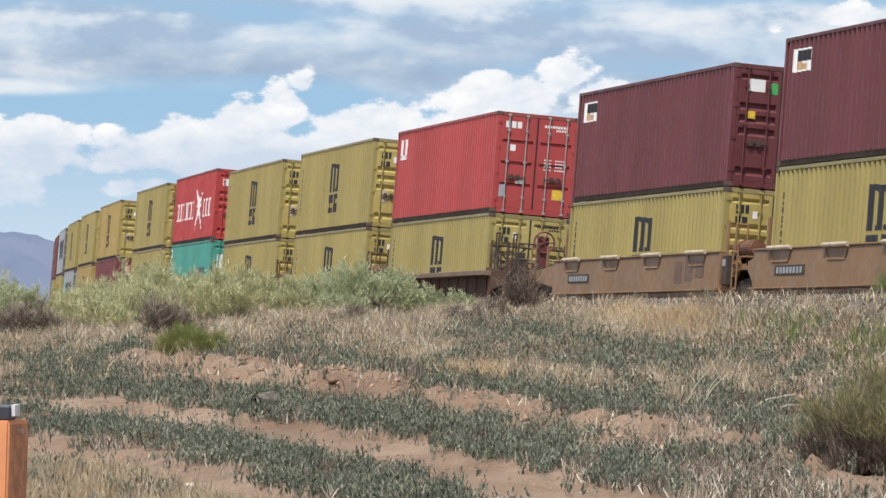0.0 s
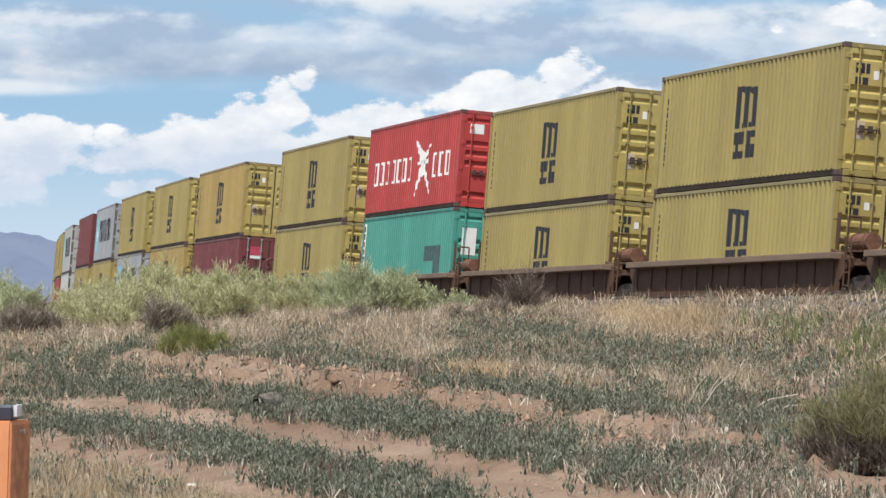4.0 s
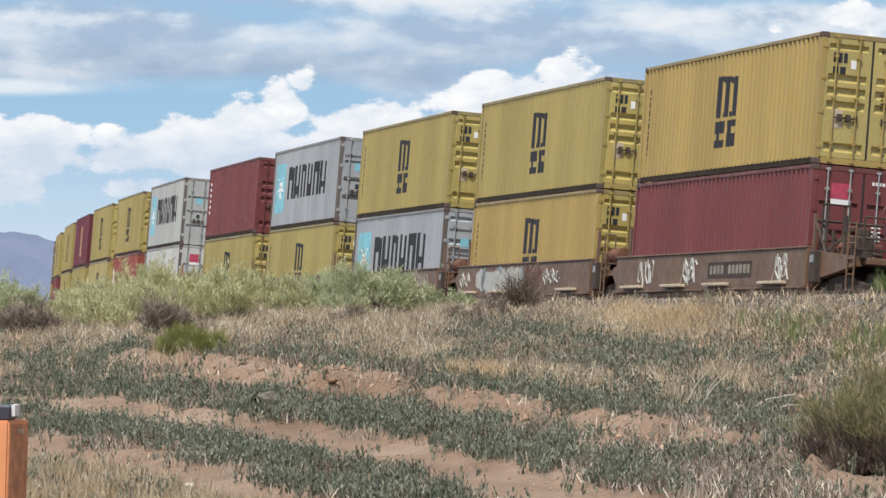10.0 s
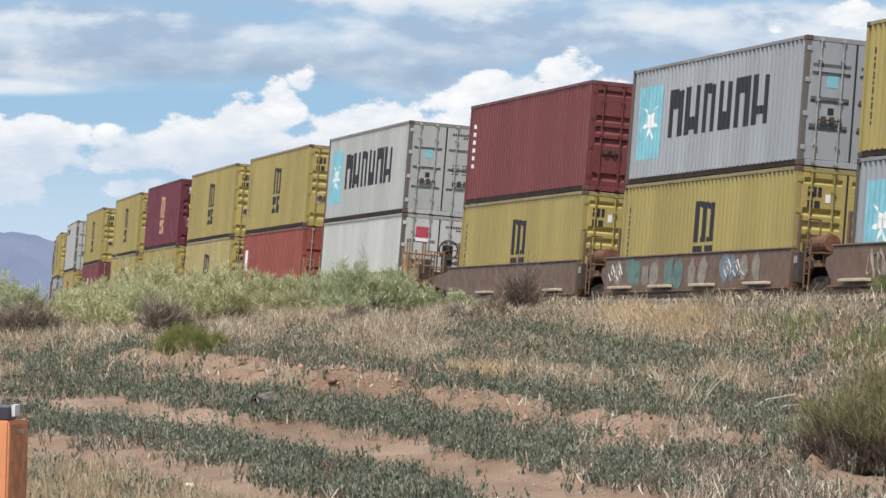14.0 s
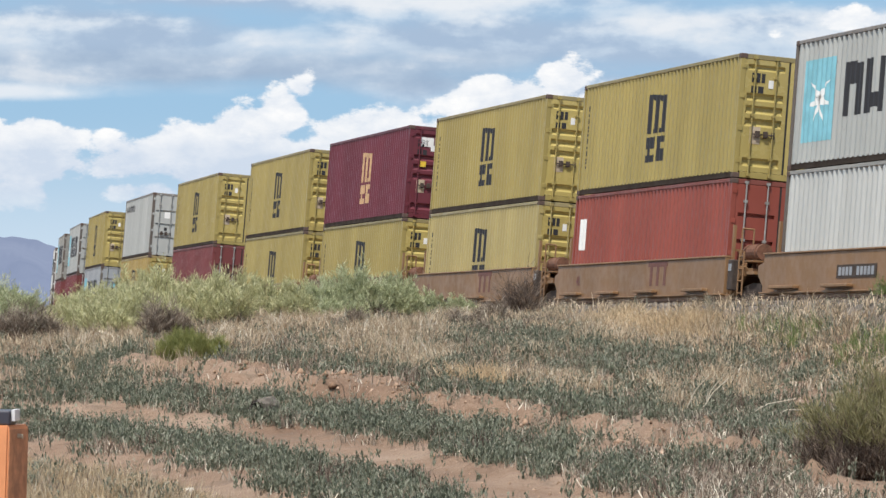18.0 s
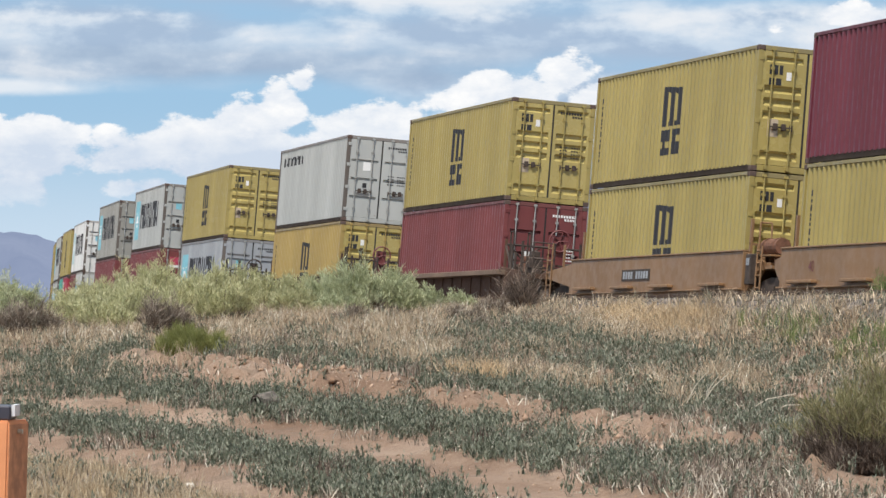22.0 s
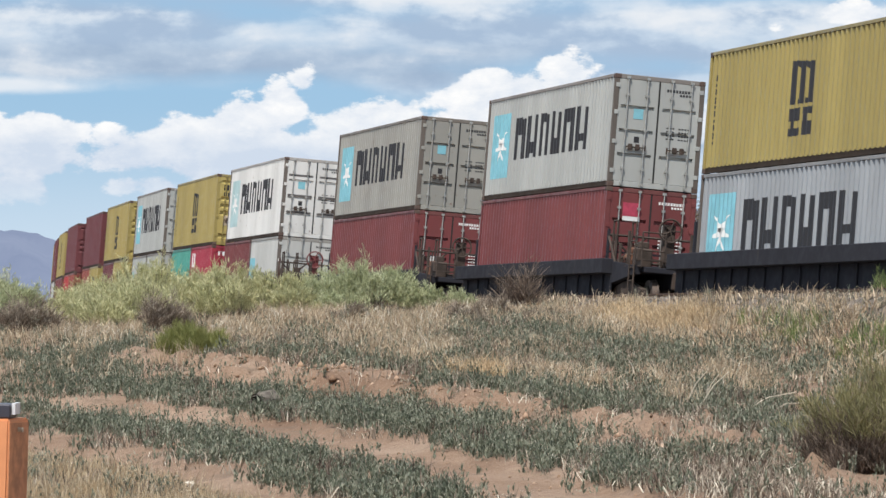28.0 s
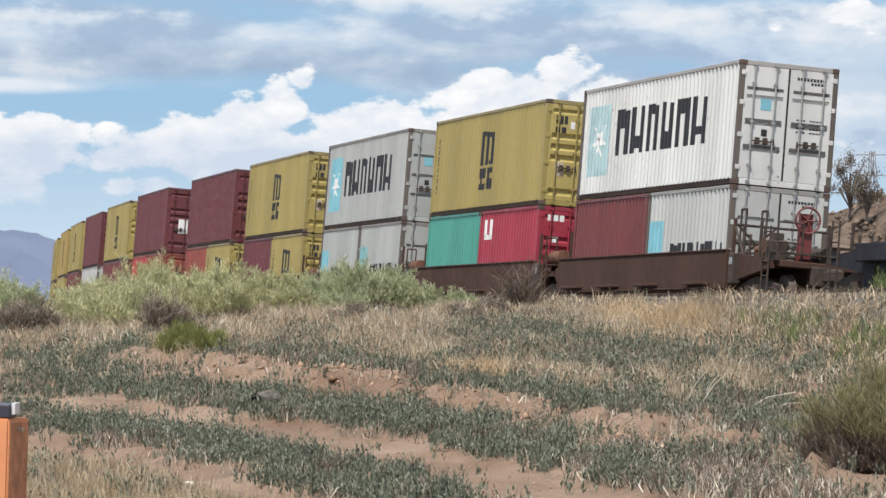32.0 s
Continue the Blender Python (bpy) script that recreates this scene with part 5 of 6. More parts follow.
def broom(rs, x, y, width, height, tip_mat, n, label, name, low_mat=None, low=0, long=.22, thick=.0035, wild=.42, root_spread=.3, low_top=.8, high_from=.25, floor=0.0, roof=9.0):
    """A shrub of many thin upright shoots that fan out from one root."""
    rs = np.random.RandomState(int(abs(x) * 1000 + y * 10))
    z = float(ground_z(x, y))
    root = tagged(new(name), label, "shrub", "shrubs on the bank")
    root.matrix_basis = pose(x, y, z - .03)
    bm = bmesh.new()
    heads = []
    mounds = [(rs.uniform(0, 6.283), rs.uniform(.1, .78) * width * .5, rs.uniform(.5, 1.0), rs.uniform(.38, .62)) for i in range(9)]
    for i in range(150):
        ma, mr, mh, mw = mounds[rs.randint(len(mounds))]
        a, out = rs.uniform(0, 6.283), rs.uniform(0, 1) ** .6
        tip = Vector((math.cos(ma) * mr + math.cos(a) * out * width * .36 * mw, math.sin(ma) * mr + math.sin(a) * out * width * .36 * mw, mh * height * math.sqrt(max(.12, 1 - .85 * out * out)) * rs.uniform(.35, .74)))
        rod(bm, (tip.x * root_spread, tip.y * root_spread, 0), tip, .005, 4)
        heads.append((tip, a, out))
    part("wood", bm, TWIG, root, "grey woody branches")

    def spray(count, mat, f0, f1, long, part_name, lo=0.0, hi=9.0):
        base, d = [], []
        for i in range(count):
            tip, a, out = heads[rs.randint(len(heads))]
            f = rs.uniform(f0, f1)
            q = rs.uniform(.85, 1.12) if f < .8 else f
            base.append(np.array(tip) * (q, q, f) + rs.normal(0, .026 * width, 3) * (1, 1, .6))
            d.append((math.cos(a) * out * .6 + rs.normal(0, wild), math.sin(a) * out * .6 + rs.normal(0, wild), 1.0 + rs.normal(0, .15)))
        base, d = np.array(base), np.array(d)
        z = base[:, 2] / height + rs.normal(0, .06, count)
        ok = (z > lo) & (z < hi) | (lo <= 0) & (hi > 5)
        base, d, count = base[ok], d[ok], int(ok.sum())
        d /= np.linalg.norm(d, axis=1)[:, None]
        ln = (long * height * rs.uniform(.5, 1.2, count))[:, None]
        e = np.cross(d, rs.normal(size=(count, 3)))
        e /= np.linalg.norm(e, axis=1)[:, None]
        wd = (thick * rs.uniform(.7, 1.6, count))[:, None]
        base[:, 2] = np.maximum(base[:, 2], .02)
        mid = base + d * ln * .5 + rs.normal(0, .01, (count, 3))
        v = np.stack([base, mid - e * wd, base + d * ln, mid + e * wd], 1)
        part(part_name, raw_mesh(part_name, v.reshape(-1, 3), np.arange(4 * count).reshape(-1, 4), mat), mat, root)

    spray(n, tip_mat, high_from, 1.28, long, "crown", floor)
    if low:
        spray(low, low_mat, .0, low_top, long, "dead_growth", -1.0, roof)
    return root


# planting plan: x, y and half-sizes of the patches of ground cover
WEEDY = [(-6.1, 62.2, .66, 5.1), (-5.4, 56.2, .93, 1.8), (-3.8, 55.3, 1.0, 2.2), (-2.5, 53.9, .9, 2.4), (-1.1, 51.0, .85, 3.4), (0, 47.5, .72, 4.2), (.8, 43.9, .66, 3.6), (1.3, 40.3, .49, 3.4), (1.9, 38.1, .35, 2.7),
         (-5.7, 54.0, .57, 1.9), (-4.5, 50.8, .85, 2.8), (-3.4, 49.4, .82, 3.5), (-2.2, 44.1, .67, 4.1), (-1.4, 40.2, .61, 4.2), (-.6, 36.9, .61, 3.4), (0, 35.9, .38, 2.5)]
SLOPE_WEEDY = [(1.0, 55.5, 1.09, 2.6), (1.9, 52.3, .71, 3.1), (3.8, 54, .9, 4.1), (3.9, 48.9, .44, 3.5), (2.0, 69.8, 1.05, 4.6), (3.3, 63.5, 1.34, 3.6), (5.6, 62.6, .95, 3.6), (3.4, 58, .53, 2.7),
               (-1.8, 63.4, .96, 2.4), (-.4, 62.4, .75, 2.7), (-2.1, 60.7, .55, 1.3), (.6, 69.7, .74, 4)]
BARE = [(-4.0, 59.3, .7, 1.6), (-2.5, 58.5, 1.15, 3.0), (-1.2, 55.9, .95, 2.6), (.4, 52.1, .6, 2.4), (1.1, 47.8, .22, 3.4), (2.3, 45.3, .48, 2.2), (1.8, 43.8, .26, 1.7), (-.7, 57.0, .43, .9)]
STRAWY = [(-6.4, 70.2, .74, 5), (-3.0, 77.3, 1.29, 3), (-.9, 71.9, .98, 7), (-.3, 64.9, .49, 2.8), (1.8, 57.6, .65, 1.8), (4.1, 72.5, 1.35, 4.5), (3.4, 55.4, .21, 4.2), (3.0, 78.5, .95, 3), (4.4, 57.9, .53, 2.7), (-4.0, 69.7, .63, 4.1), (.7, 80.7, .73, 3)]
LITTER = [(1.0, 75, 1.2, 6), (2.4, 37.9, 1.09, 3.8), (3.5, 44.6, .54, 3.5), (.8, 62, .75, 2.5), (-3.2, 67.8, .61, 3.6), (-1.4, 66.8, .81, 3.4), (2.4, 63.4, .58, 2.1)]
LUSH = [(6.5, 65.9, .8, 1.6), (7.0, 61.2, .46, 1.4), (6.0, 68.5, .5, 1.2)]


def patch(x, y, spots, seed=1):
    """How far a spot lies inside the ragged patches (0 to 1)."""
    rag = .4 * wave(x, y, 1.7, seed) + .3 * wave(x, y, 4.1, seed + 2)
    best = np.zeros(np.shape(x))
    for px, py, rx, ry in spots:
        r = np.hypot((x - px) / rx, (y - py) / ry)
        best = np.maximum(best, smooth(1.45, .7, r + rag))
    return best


def make_plants():
    rs = np.random.RandomState(11)
    off = lambda x, y: smooth(6.7, 7.5, off_line(x, y))

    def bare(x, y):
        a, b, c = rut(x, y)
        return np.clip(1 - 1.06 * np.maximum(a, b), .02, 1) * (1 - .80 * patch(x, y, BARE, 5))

    def gaps(x, y, seed):
        """Small openings between the plants."""
        return np.clip(.34 + 1.0 * wave(x, y * .45, 3.7, seed) + .9 * wave(x, y * .5, 9.5, seed + 1) + .5 * wave(x, y * .4, 1.6, seed + 2), .03, 1)

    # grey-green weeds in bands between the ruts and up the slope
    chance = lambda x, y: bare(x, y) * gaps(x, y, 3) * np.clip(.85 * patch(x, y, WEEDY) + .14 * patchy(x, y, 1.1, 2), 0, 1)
    sp = area(rs, 60000, -12, 12, 32, 68, chance)
    shoots("low_weeds", rs, sp, 3, 10, .055, .11, .28, .060, SHOOT, "low blue-green weeds in bands along the ruts")
    weeds("weed_litter", rs, sp[::3], 12, .08, .02, .14, .04, WEED, "pale dry leaves among the weeds")
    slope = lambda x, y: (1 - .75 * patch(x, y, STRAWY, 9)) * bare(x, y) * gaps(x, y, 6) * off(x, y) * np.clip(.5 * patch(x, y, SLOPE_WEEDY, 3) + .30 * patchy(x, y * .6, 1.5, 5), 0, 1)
    sp = area(rs, 60000, -12, 12, 40, 84, slope)
    shoots("slope_weeds", rs, sp, 3, 7, .075, .12, .32, .078, SHOOT, "blue-green weeds on the railway bank")
    weeds("slope_litter", rs, sp[::2], 10, .09, .04, .22, .05, WEED, "grey-green and dry leaves on the railway bank")
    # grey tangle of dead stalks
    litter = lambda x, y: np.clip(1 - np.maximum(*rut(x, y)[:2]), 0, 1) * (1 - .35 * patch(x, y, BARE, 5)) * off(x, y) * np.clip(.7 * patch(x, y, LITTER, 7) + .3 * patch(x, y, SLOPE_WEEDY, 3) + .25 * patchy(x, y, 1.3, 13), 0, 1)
    sp = area(rs, 30000, -13, 13, 31, 90, litter)
    tufts("dead_stalks", rs, sp, 10, .10, .06, .26, .013, 1.3, GREYSTALK, "grey dead weed stalks")
    tufts("bleached_stalks", rs, sp[::2], 4, .10, .05, .24, .013, 1.5, PALE, "bleached broken stalks among the weeds")
    weeds("litter_weeds", rs, sp[::3], 14, .07, .06, .2, .034, WEED, "sparse grey weeds among dead stalks")
    # dry grass on the slope: thin everywhere, in thick clumps on the patches
    thin = lambda x, y: smooth(57, 66, y) * bare(x, y) * off(x, y) * np.clip(patchy(x, y, .6, 9) * 1.3 - .35, .06, 1)
    sp = area(rs, 12000, -14, 12, 57, 92, thin)
    tufts("dry_grass", rs, sp, 9, .10, .12, .34, .015, 1.1, STRAW, "pale dry grass tufts on the slope")
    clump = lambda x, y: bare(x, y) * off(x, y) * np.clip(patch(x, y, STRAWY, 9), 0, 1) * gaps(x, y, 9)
    sp = area(rs, 14000, -14, 12, 50, 92, clump)
    tufts("straw_clumps", rs, sp, 22, .10, .18, .46, .013, 1.2, STRAW, "thick clumps of pale straw on the bank")
    tufts("golden_clumps", rs, sp[::2], 16, .12, .16, .42, .014, 1.3, GOLD, "tangled golden straw on the bank")
    tufts("bleached_grass", rs, sp[::3], 7, .14, .2, .5, .016, 1.4, PALE, "bleached bent grass stems on the slope")
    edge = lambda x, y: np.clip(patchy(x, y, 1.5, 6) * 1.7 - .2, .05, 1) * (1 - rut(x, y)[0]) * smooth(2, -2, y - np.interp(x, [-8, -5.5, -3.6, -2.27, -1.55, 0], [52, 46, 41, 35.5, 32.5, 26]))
    sp = area(rs, 48000, -8, -1, 26, 50, edge)
    tufts("near_dry_grass", rs, sp, 8, .05, .05, .25, .007, 1.0, NEAR_STRAW, "pale dry grass at the track's edge")
    tufts("near_seed_heads", rs, sp[::4], 5, .05, .12, .34, .008, .6, STRAW, "straw-coloured seed heads at the track's edge")
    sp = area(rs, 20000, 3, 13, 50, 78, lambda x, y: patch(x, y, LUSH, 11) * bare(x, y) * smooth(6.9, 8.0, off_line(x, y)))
    tufts("green_grass", rs, sp, 10, .07, .14, .42, .012, .6, GRASS, "fresh green grass on the bank")
    # tall thin straw in front of the ballast
    sp = area(rs, 26000, 0, 13, 55, 92, lambda x, y: smooth(9.8, 8.4, off_line(x, y)) * smooth(6.2, 6.6, off_line(x, y)) * np.clip(patchy(x, y, .9, 31) * 1.2 - .1, .2, 1))
    tufts("bank_straw", rs, sp, 11, .10, .12, .36, .017, 1.6, GOLD, "thin straw along the ballast shoulder")
    tufts("bank_stalks", rs, sp[::2], 9, .10, .12, .34, .016, 1.3, GREYSTALK, "grey stalks along the ballast shoulder")
    tufts("bank_weeds", rs, sp[::3], 9, .10, .12, .38, .016, 1.0, WEED, "grey-green weeds along the ballast shoulder")
    gold = [(4.6, 73.0, .85, 3.2), (3.7, 75.5, .5, 2.0), (.55, 58.0, .35, 1.0), (-3.3, 68.5, .45, 1.4)]
    sp = area(rs, 26000, -2, 8, 54, 80, lambda x, y: patch(x, y, gold, 17) * off(x, y))
    tufts("golden_grass", rs, sp, 20, .09, .22, .52, .011, 1.2, HONEY, "golden dry grass in a thick patch on the bank")
    # long bleached stems that lie broken on the slope
    for x, y, a, ln in ((3.35, 52.4, .5, .7), (3.5, 52.0, .62, .8), (3.62, 52.6, .42, .6), (4.0, 51.4, 1.2, .9), (4.25, 51.0, 1.35, .8), (6.6, 59.5, .95, 1.1), (6.9, 59.8, 1.05, 1.2), (7.1, 58.2, 1.2, .9), (-3.2, 66.0, .3, .5), (-2.9, 66.4, -.4, .6)):
        z0 = float(ground_z(x, y))
        tip = Vector((x + math.sin(a) * ln, y - .1, z0 + math.cos(a) * ln * .8 + .05))
        knee = Vector((x, y, z0)).lerp(tip, .55) + Vector((0, 0, .07))
        bm = rod(rod(bmesh.new(), (x, y, z0 - .02), knee, .009, 5), knee, tip, .007, 5)
        me = mesh_of(bm)
        me.materials.append(PALE)
        tagged(new("dry_stem", me), "long bleached dry stem bent over the weeds", "stem", "dry stems on the slope")
    # single larger plants that stand out of the cover
    sp = area(rs, 5000, -12, 12, 34, 80, lambda x, y: .28 * bare(x, y) * off(x, y) * np.clip(patchy(x, y, 1.7, 41) * 1.6 - .4, 0, 1))
    weeds("tall_weeds", rs, sp[::3], 90, .13, .18, .42, .04, WEED, "taller grey-green weeds among the grass")
    tufts("tall_straw", rs, sp[1::3][sp[1::3][:, 1] > 57], 34, .08, .2, .46, .012, 1.4, STRAW, "taller tufts of pale straw")
    tufts("dark_stalks", rs, sp[2::3], 40, .10, .14, .36, .013, 1.0, DEADTWIG, "tangles of dark dead stalks")
    # loose clods and stones on the bare dirt
    sp = area(rs, 16000, -10, 10, 32, 64, lambda x, y: np.clip(sum(rut(x, y)[:2]) * .12 + .9 * patch(x, y, BARE, 5), 0, 1))
    n = len(sp)
    size = rs.uniform(.008, .034, n) * (1 + 2.6 * patch(sp[:, 0], sp[:, 1], BARE, 5) * rs.uniform(0, 1, n) ** 3)
    base = np.array([(1, 0, 0), (-.5, .87, 0), (-.5, -.87, 0), (.1, .1, .8), (0, 0, -.5)])
    v = base[None] * size[:, None, None] * rs.uniform(.6, 1.4, (n, 5, 3)) + sp[:, None, :]
    f = np.array([(0, 1, 3), (1, 2, 3), (2, 0, 3), (1, 0, 4), (2, 1, 4), (0, 2, 4)])[None] + 5 * np.arange(n)[:, None, None]
    clod = leafy("dirt_clod", (.14, .085, .055), (.27, .17, .11), (.42, .30, .22), .95, 0.0)
    tagged(new("dirt_clods", raw_mesh("dirt_clods", v.reshape(-1, 3), f.reshape(-1, 3), clod)), "reddish clods and pebbles on bare dirt", "clods", kind="stuff")
    # sagebrush along the crest
    for x, y, w, h in ((-10.6, 83, 2.0, 1.25), (-9.75, 82, 1.7, 1.12), (-9.2, 80, 1.2, .95), (-8.35, 84, 1.2, .62), (-7.95, 79.5, 1.0, .68), (-7.3, 82, 1.5, .95), (-6.75, 83, 1.6, 1.30), (-6.2, 81, 1.5, 1.38), (-5.55, 82.5, 1.6, 1.36), (-4.85, 81.5, 1.4, 1.22), (-4.3, 83, 1.3, 1.22),
                       (-3.75, 82, 1.2, 1.05), (-3.2, 83, 1.2, 1.10), (-2.65, 82, 1.1, .98), (-2.25, 83.5, 1.1, 1.12), (-1.75, 82.5, 1.3, 1.42), (-1.25, 83, 1.2, 1.22), (-.7, 83, 1.1, 1.0), (-.25, 84, .9, .78), (-9.8, 77, 1.5, 1.1), (-6.2, 77, 1.4, 1.0), (-7.6, 77.0, 1.3, .8), (-4.7, 77.5, 1.3, .95), (.45, 86, .9, .62),
                       (-8.9, 74, 1.2, .85), (-7.0, 74.5, 1.2, .75), (-6.55, 72.5, 1.4, 1.05), (-5.75, 73.5, 1.4, 1.15), (-9.2, 72, 1.4, 1.0), (-3.3, 80, 1.1, .8), (-2.2, 80.5, 1.0, .7)):
        broom(rs, x, y, w * 1.12, h * 1.12, SAGE_WARM if -8 < x < -3 else SAGE, 14000, "pale green sagebrush on the crest of the bank", "sagebrush", DEADTWIG, 3600, .12, .0064, .6, low_top=.5, high_from=.4)
    for x, y, w, h in ((-8.2, 70.6, 1.2, .95), (-7.7, 71, .9, .8), (-5.5, 72.2, .8, .95), (-5.15, 72.6, .6, .7), (-1.9, 76, .8, .5), (.4, 77, 1.0, .5), (1.2, 79, 1.0, .6), (.8, 73, .9, .4), (2.0, 76, .8, .4)):
        broom(rs, x, y, w, h, GREYSTALK, 3000, "half-dead brown brush with bare twigs", "dead_brush", DEADTWIG, 1800, .3, .0045, .8, low_top=.6)
    broom(rs, -4.19, 63.0, 1.15, .80, LIME, 30000, "bright green rounded shrub on the slope", "green_shrub", GREYSTALK, 1500, .2, .003, low_top=.5)
    broom(rs, 4.55, 39.6, 2.05, 1.14, OLIVE, 30000, "olive and straw-coloured shrub with dead lower twigs", "rabbitbrush", DEADTWIG, 30000, .17, .0034, .6, .95, 1.0, .38, .36, .62)
    broom(rs, 5.1, 41.0, 1.4, 1.5, OLIVE, 12000, "tall grey-brown brush with thin upright shoots", "dead_brush", DEADTWIG, 12000, .2, .0032, .5, low_top=1.0)
    broom(rs, 1.66, 82, .95, 1.3, DEADTWIG, 1500, "bare dead shrub with dark twigs", "dead_shrub", long=.4, thick=.0045, wild=.75, high_from=.1)
    broom(rs, 8.05, 67.5, .6, .75, GRASS, 2500, "small fresh green bush beside the ballast", "green_bush")


make_plants()


# ---- litter on the dirt track ----
def make_litter():
    grey = plain("weathered_grey_wood", (.12, .102, .085), .9, 0, .45, 9.0)
    # Near-black for the bark, and as painted shade inside the hollow stump.
    dark = plain("hollow_shade_and_bark", (.03, .024, .02), .95)
    pale = plain("pale_stone", (.62, .58, .52), .8, 0, .2, 20.0)
    x, y = -2.49, 52.3
    root = tagged(new("hollow_stump"), "grey weathered hollow stump lying among the weeds", "stump")
    root.matrix_basis = pose(x, y, float(ground_z(x, y)) + .13, 8, -6, 50)
    rs = random.Random(9)
    n, rings = 16, []
    bm = bmesh.new()
    for k, (u, r) in enumerate(((-.16, .14), (-.17, .115), (.0, .10), (-.16, .15), (0, .165), (.16, .15), (.17, .02))):
        rings.append([bm.verts.new((u + rs.uniform(-.015, .015), r * math.cos(6.283 * i / n) * rs.uniform(.9, 1.1), r * math.sin(6.283 * i / n) * rs.uniform(.85, 1.1))) for i in range(n)])
    for a, b in ((3, 4), (4, 5), (5, 6), (0, 3), (1, 0)):
        for i in range(n):
            bm.faces.new((rings[a][i], rings[a][(i + 1) % n], rings[b][(i + 1) % n], rings[b][i]))
    for v in rings[2]:
        bm.verts.remove(v)
    part("shell", bm, grey, root)
    bm = bmesh.new()
    a = [bm.verts.new((-.165, .125 * math.cos(6.283 * i / n), .125 * math.sin(6.283 * i / n))) for i in range(n)]
    b = [bm.verts.new((-.04, .10 * math.cos(6.283 * i / n), .10 * math.sin(6.283 * i / n))) for i in range(n)]
    for i in range(n):
        bm.faces.new((a[i], a[(i + 1) % n], b[(i + 1) % n], b[i]))
    bm.faces.new(b)
    part("hollow", bm, dark, root, "hollow of the stump, its shade painted dark")
    for x, y, r, mat, name, lab, cat in ((-2.62, 38.6, .075, pale, "pale_stone", "small pale stone on the bare rut", "stone"), (-2.74, 56.4, .08, pale, "pale_stone", "small pale stone below the eroded bank", "stone"), (-6.6, 56.5, .06, pale, "pale_stone", "small pale stone among dry grass", "stone"),
                                         (-2.75, 35.3, .09, dark, "bark_piece", "piece of dark bark on the dirt", "bark"), (2.95, 36.2, .06, pale, "pale_stone", "small pale stone at the track's edge", "stone")):
        bm = bmesh.new()
        bmesh.ops.create_icosphere(bm, subdivisions=2, radius=r)
        for v in bm.verts:
            v.co = Vector((v.co.x * 1.3, v.co.y * .8, v.co.z * .6)) * rs.uniform(.85, 1.12)
        me = mesh_of(bm)
        me.materials.append(mat)
        ob = tagged(new(name, me), lab, cat)
        ob.matrix_basis = pose(x, y, float(ground_z(x, y)) + r * .3, 0, 0, 40 * r * 100)


make_litter()


# ---- marker post beside the camera ----
def make_post():
    orange = plain("orange_post_paint", (.66, .27, .12), .55, 0, .08, 9.0)
    root = tagged(new("marker_post"), "orange square marker post with a dark grey cap", "post")
    root.matrix_basis = pose(-1.633, 13.2, float(ground_z(-1.633, 13.2)), 0, 1.6, 0)
    bm = bmesh.new()
    prof = [(-.107, -.014), (.069, -.045), (.111, .191), (-.065, .222)]
    lo = [bm.verts.new((x, y, -.2)) for x, y in prof]
    hi = [bm.verts.new((x, y, 1.36)) for x, y in prof]
    bm.faces.new(lo[::-1])
    bm.faces.new(hi)
    for i in range(4):
        bm.faces.new((lo[i], lo[(i + 1) % 4], hi[(i + 1) % 4], hi[i]))
    bmesh.ops.bevel(bm, geom=list(bm.edges), offset=.006, segments=2, affect="EDGES")
    part("shaft", bm, orange, root)
    # Right face: a plate of darker orange, weathered, with shade painted in.
    wood = plain("weathered_shaded_orange", (.46, .20, .095), .75, 0, .3, 14.0)
    bm = bmesh.new()
    vs = [bm.verts.new((x, y, z)) for x, y in ((.073, -.038), (.113, .186), (.108, .187), (.068, -.037)) for z in (-.2, 1.345)]
    for i in range(4):
        bm.faces.new((vs[2 * i], vs[2 * i + 1], vs[(2 * i + 3) % 8], vs[(2 * i + 2) % 8]))
    bm.faces.new([vs[i] for i in (1, 7, 5, 3)])
    bmesh.ops.recalc_face_normals(bm, faces=bm.faces)
    part("side_face", bm, wood, root, "weathered orange side of the post with painted shade")
    part("cap", a_box(-.15, .072, -.03, .16, 1.36, 1.412, bevel=.006), plain("grey_cap", (.04, .04, .055), .45), root, "dark grey metal cap")
    part("cap_edge", a_box(.073, .086, -.015, .14, 1.375, 1.415), plain("bright_edge", (.6, .6, .62), .4), root, "bright metal edge of the cap")
    part("bolt", rod(bmesh.new(), (.08, .06, 1.32), (.108, .055, 1.32), .009, 10), M["worn"], root)


make_post()


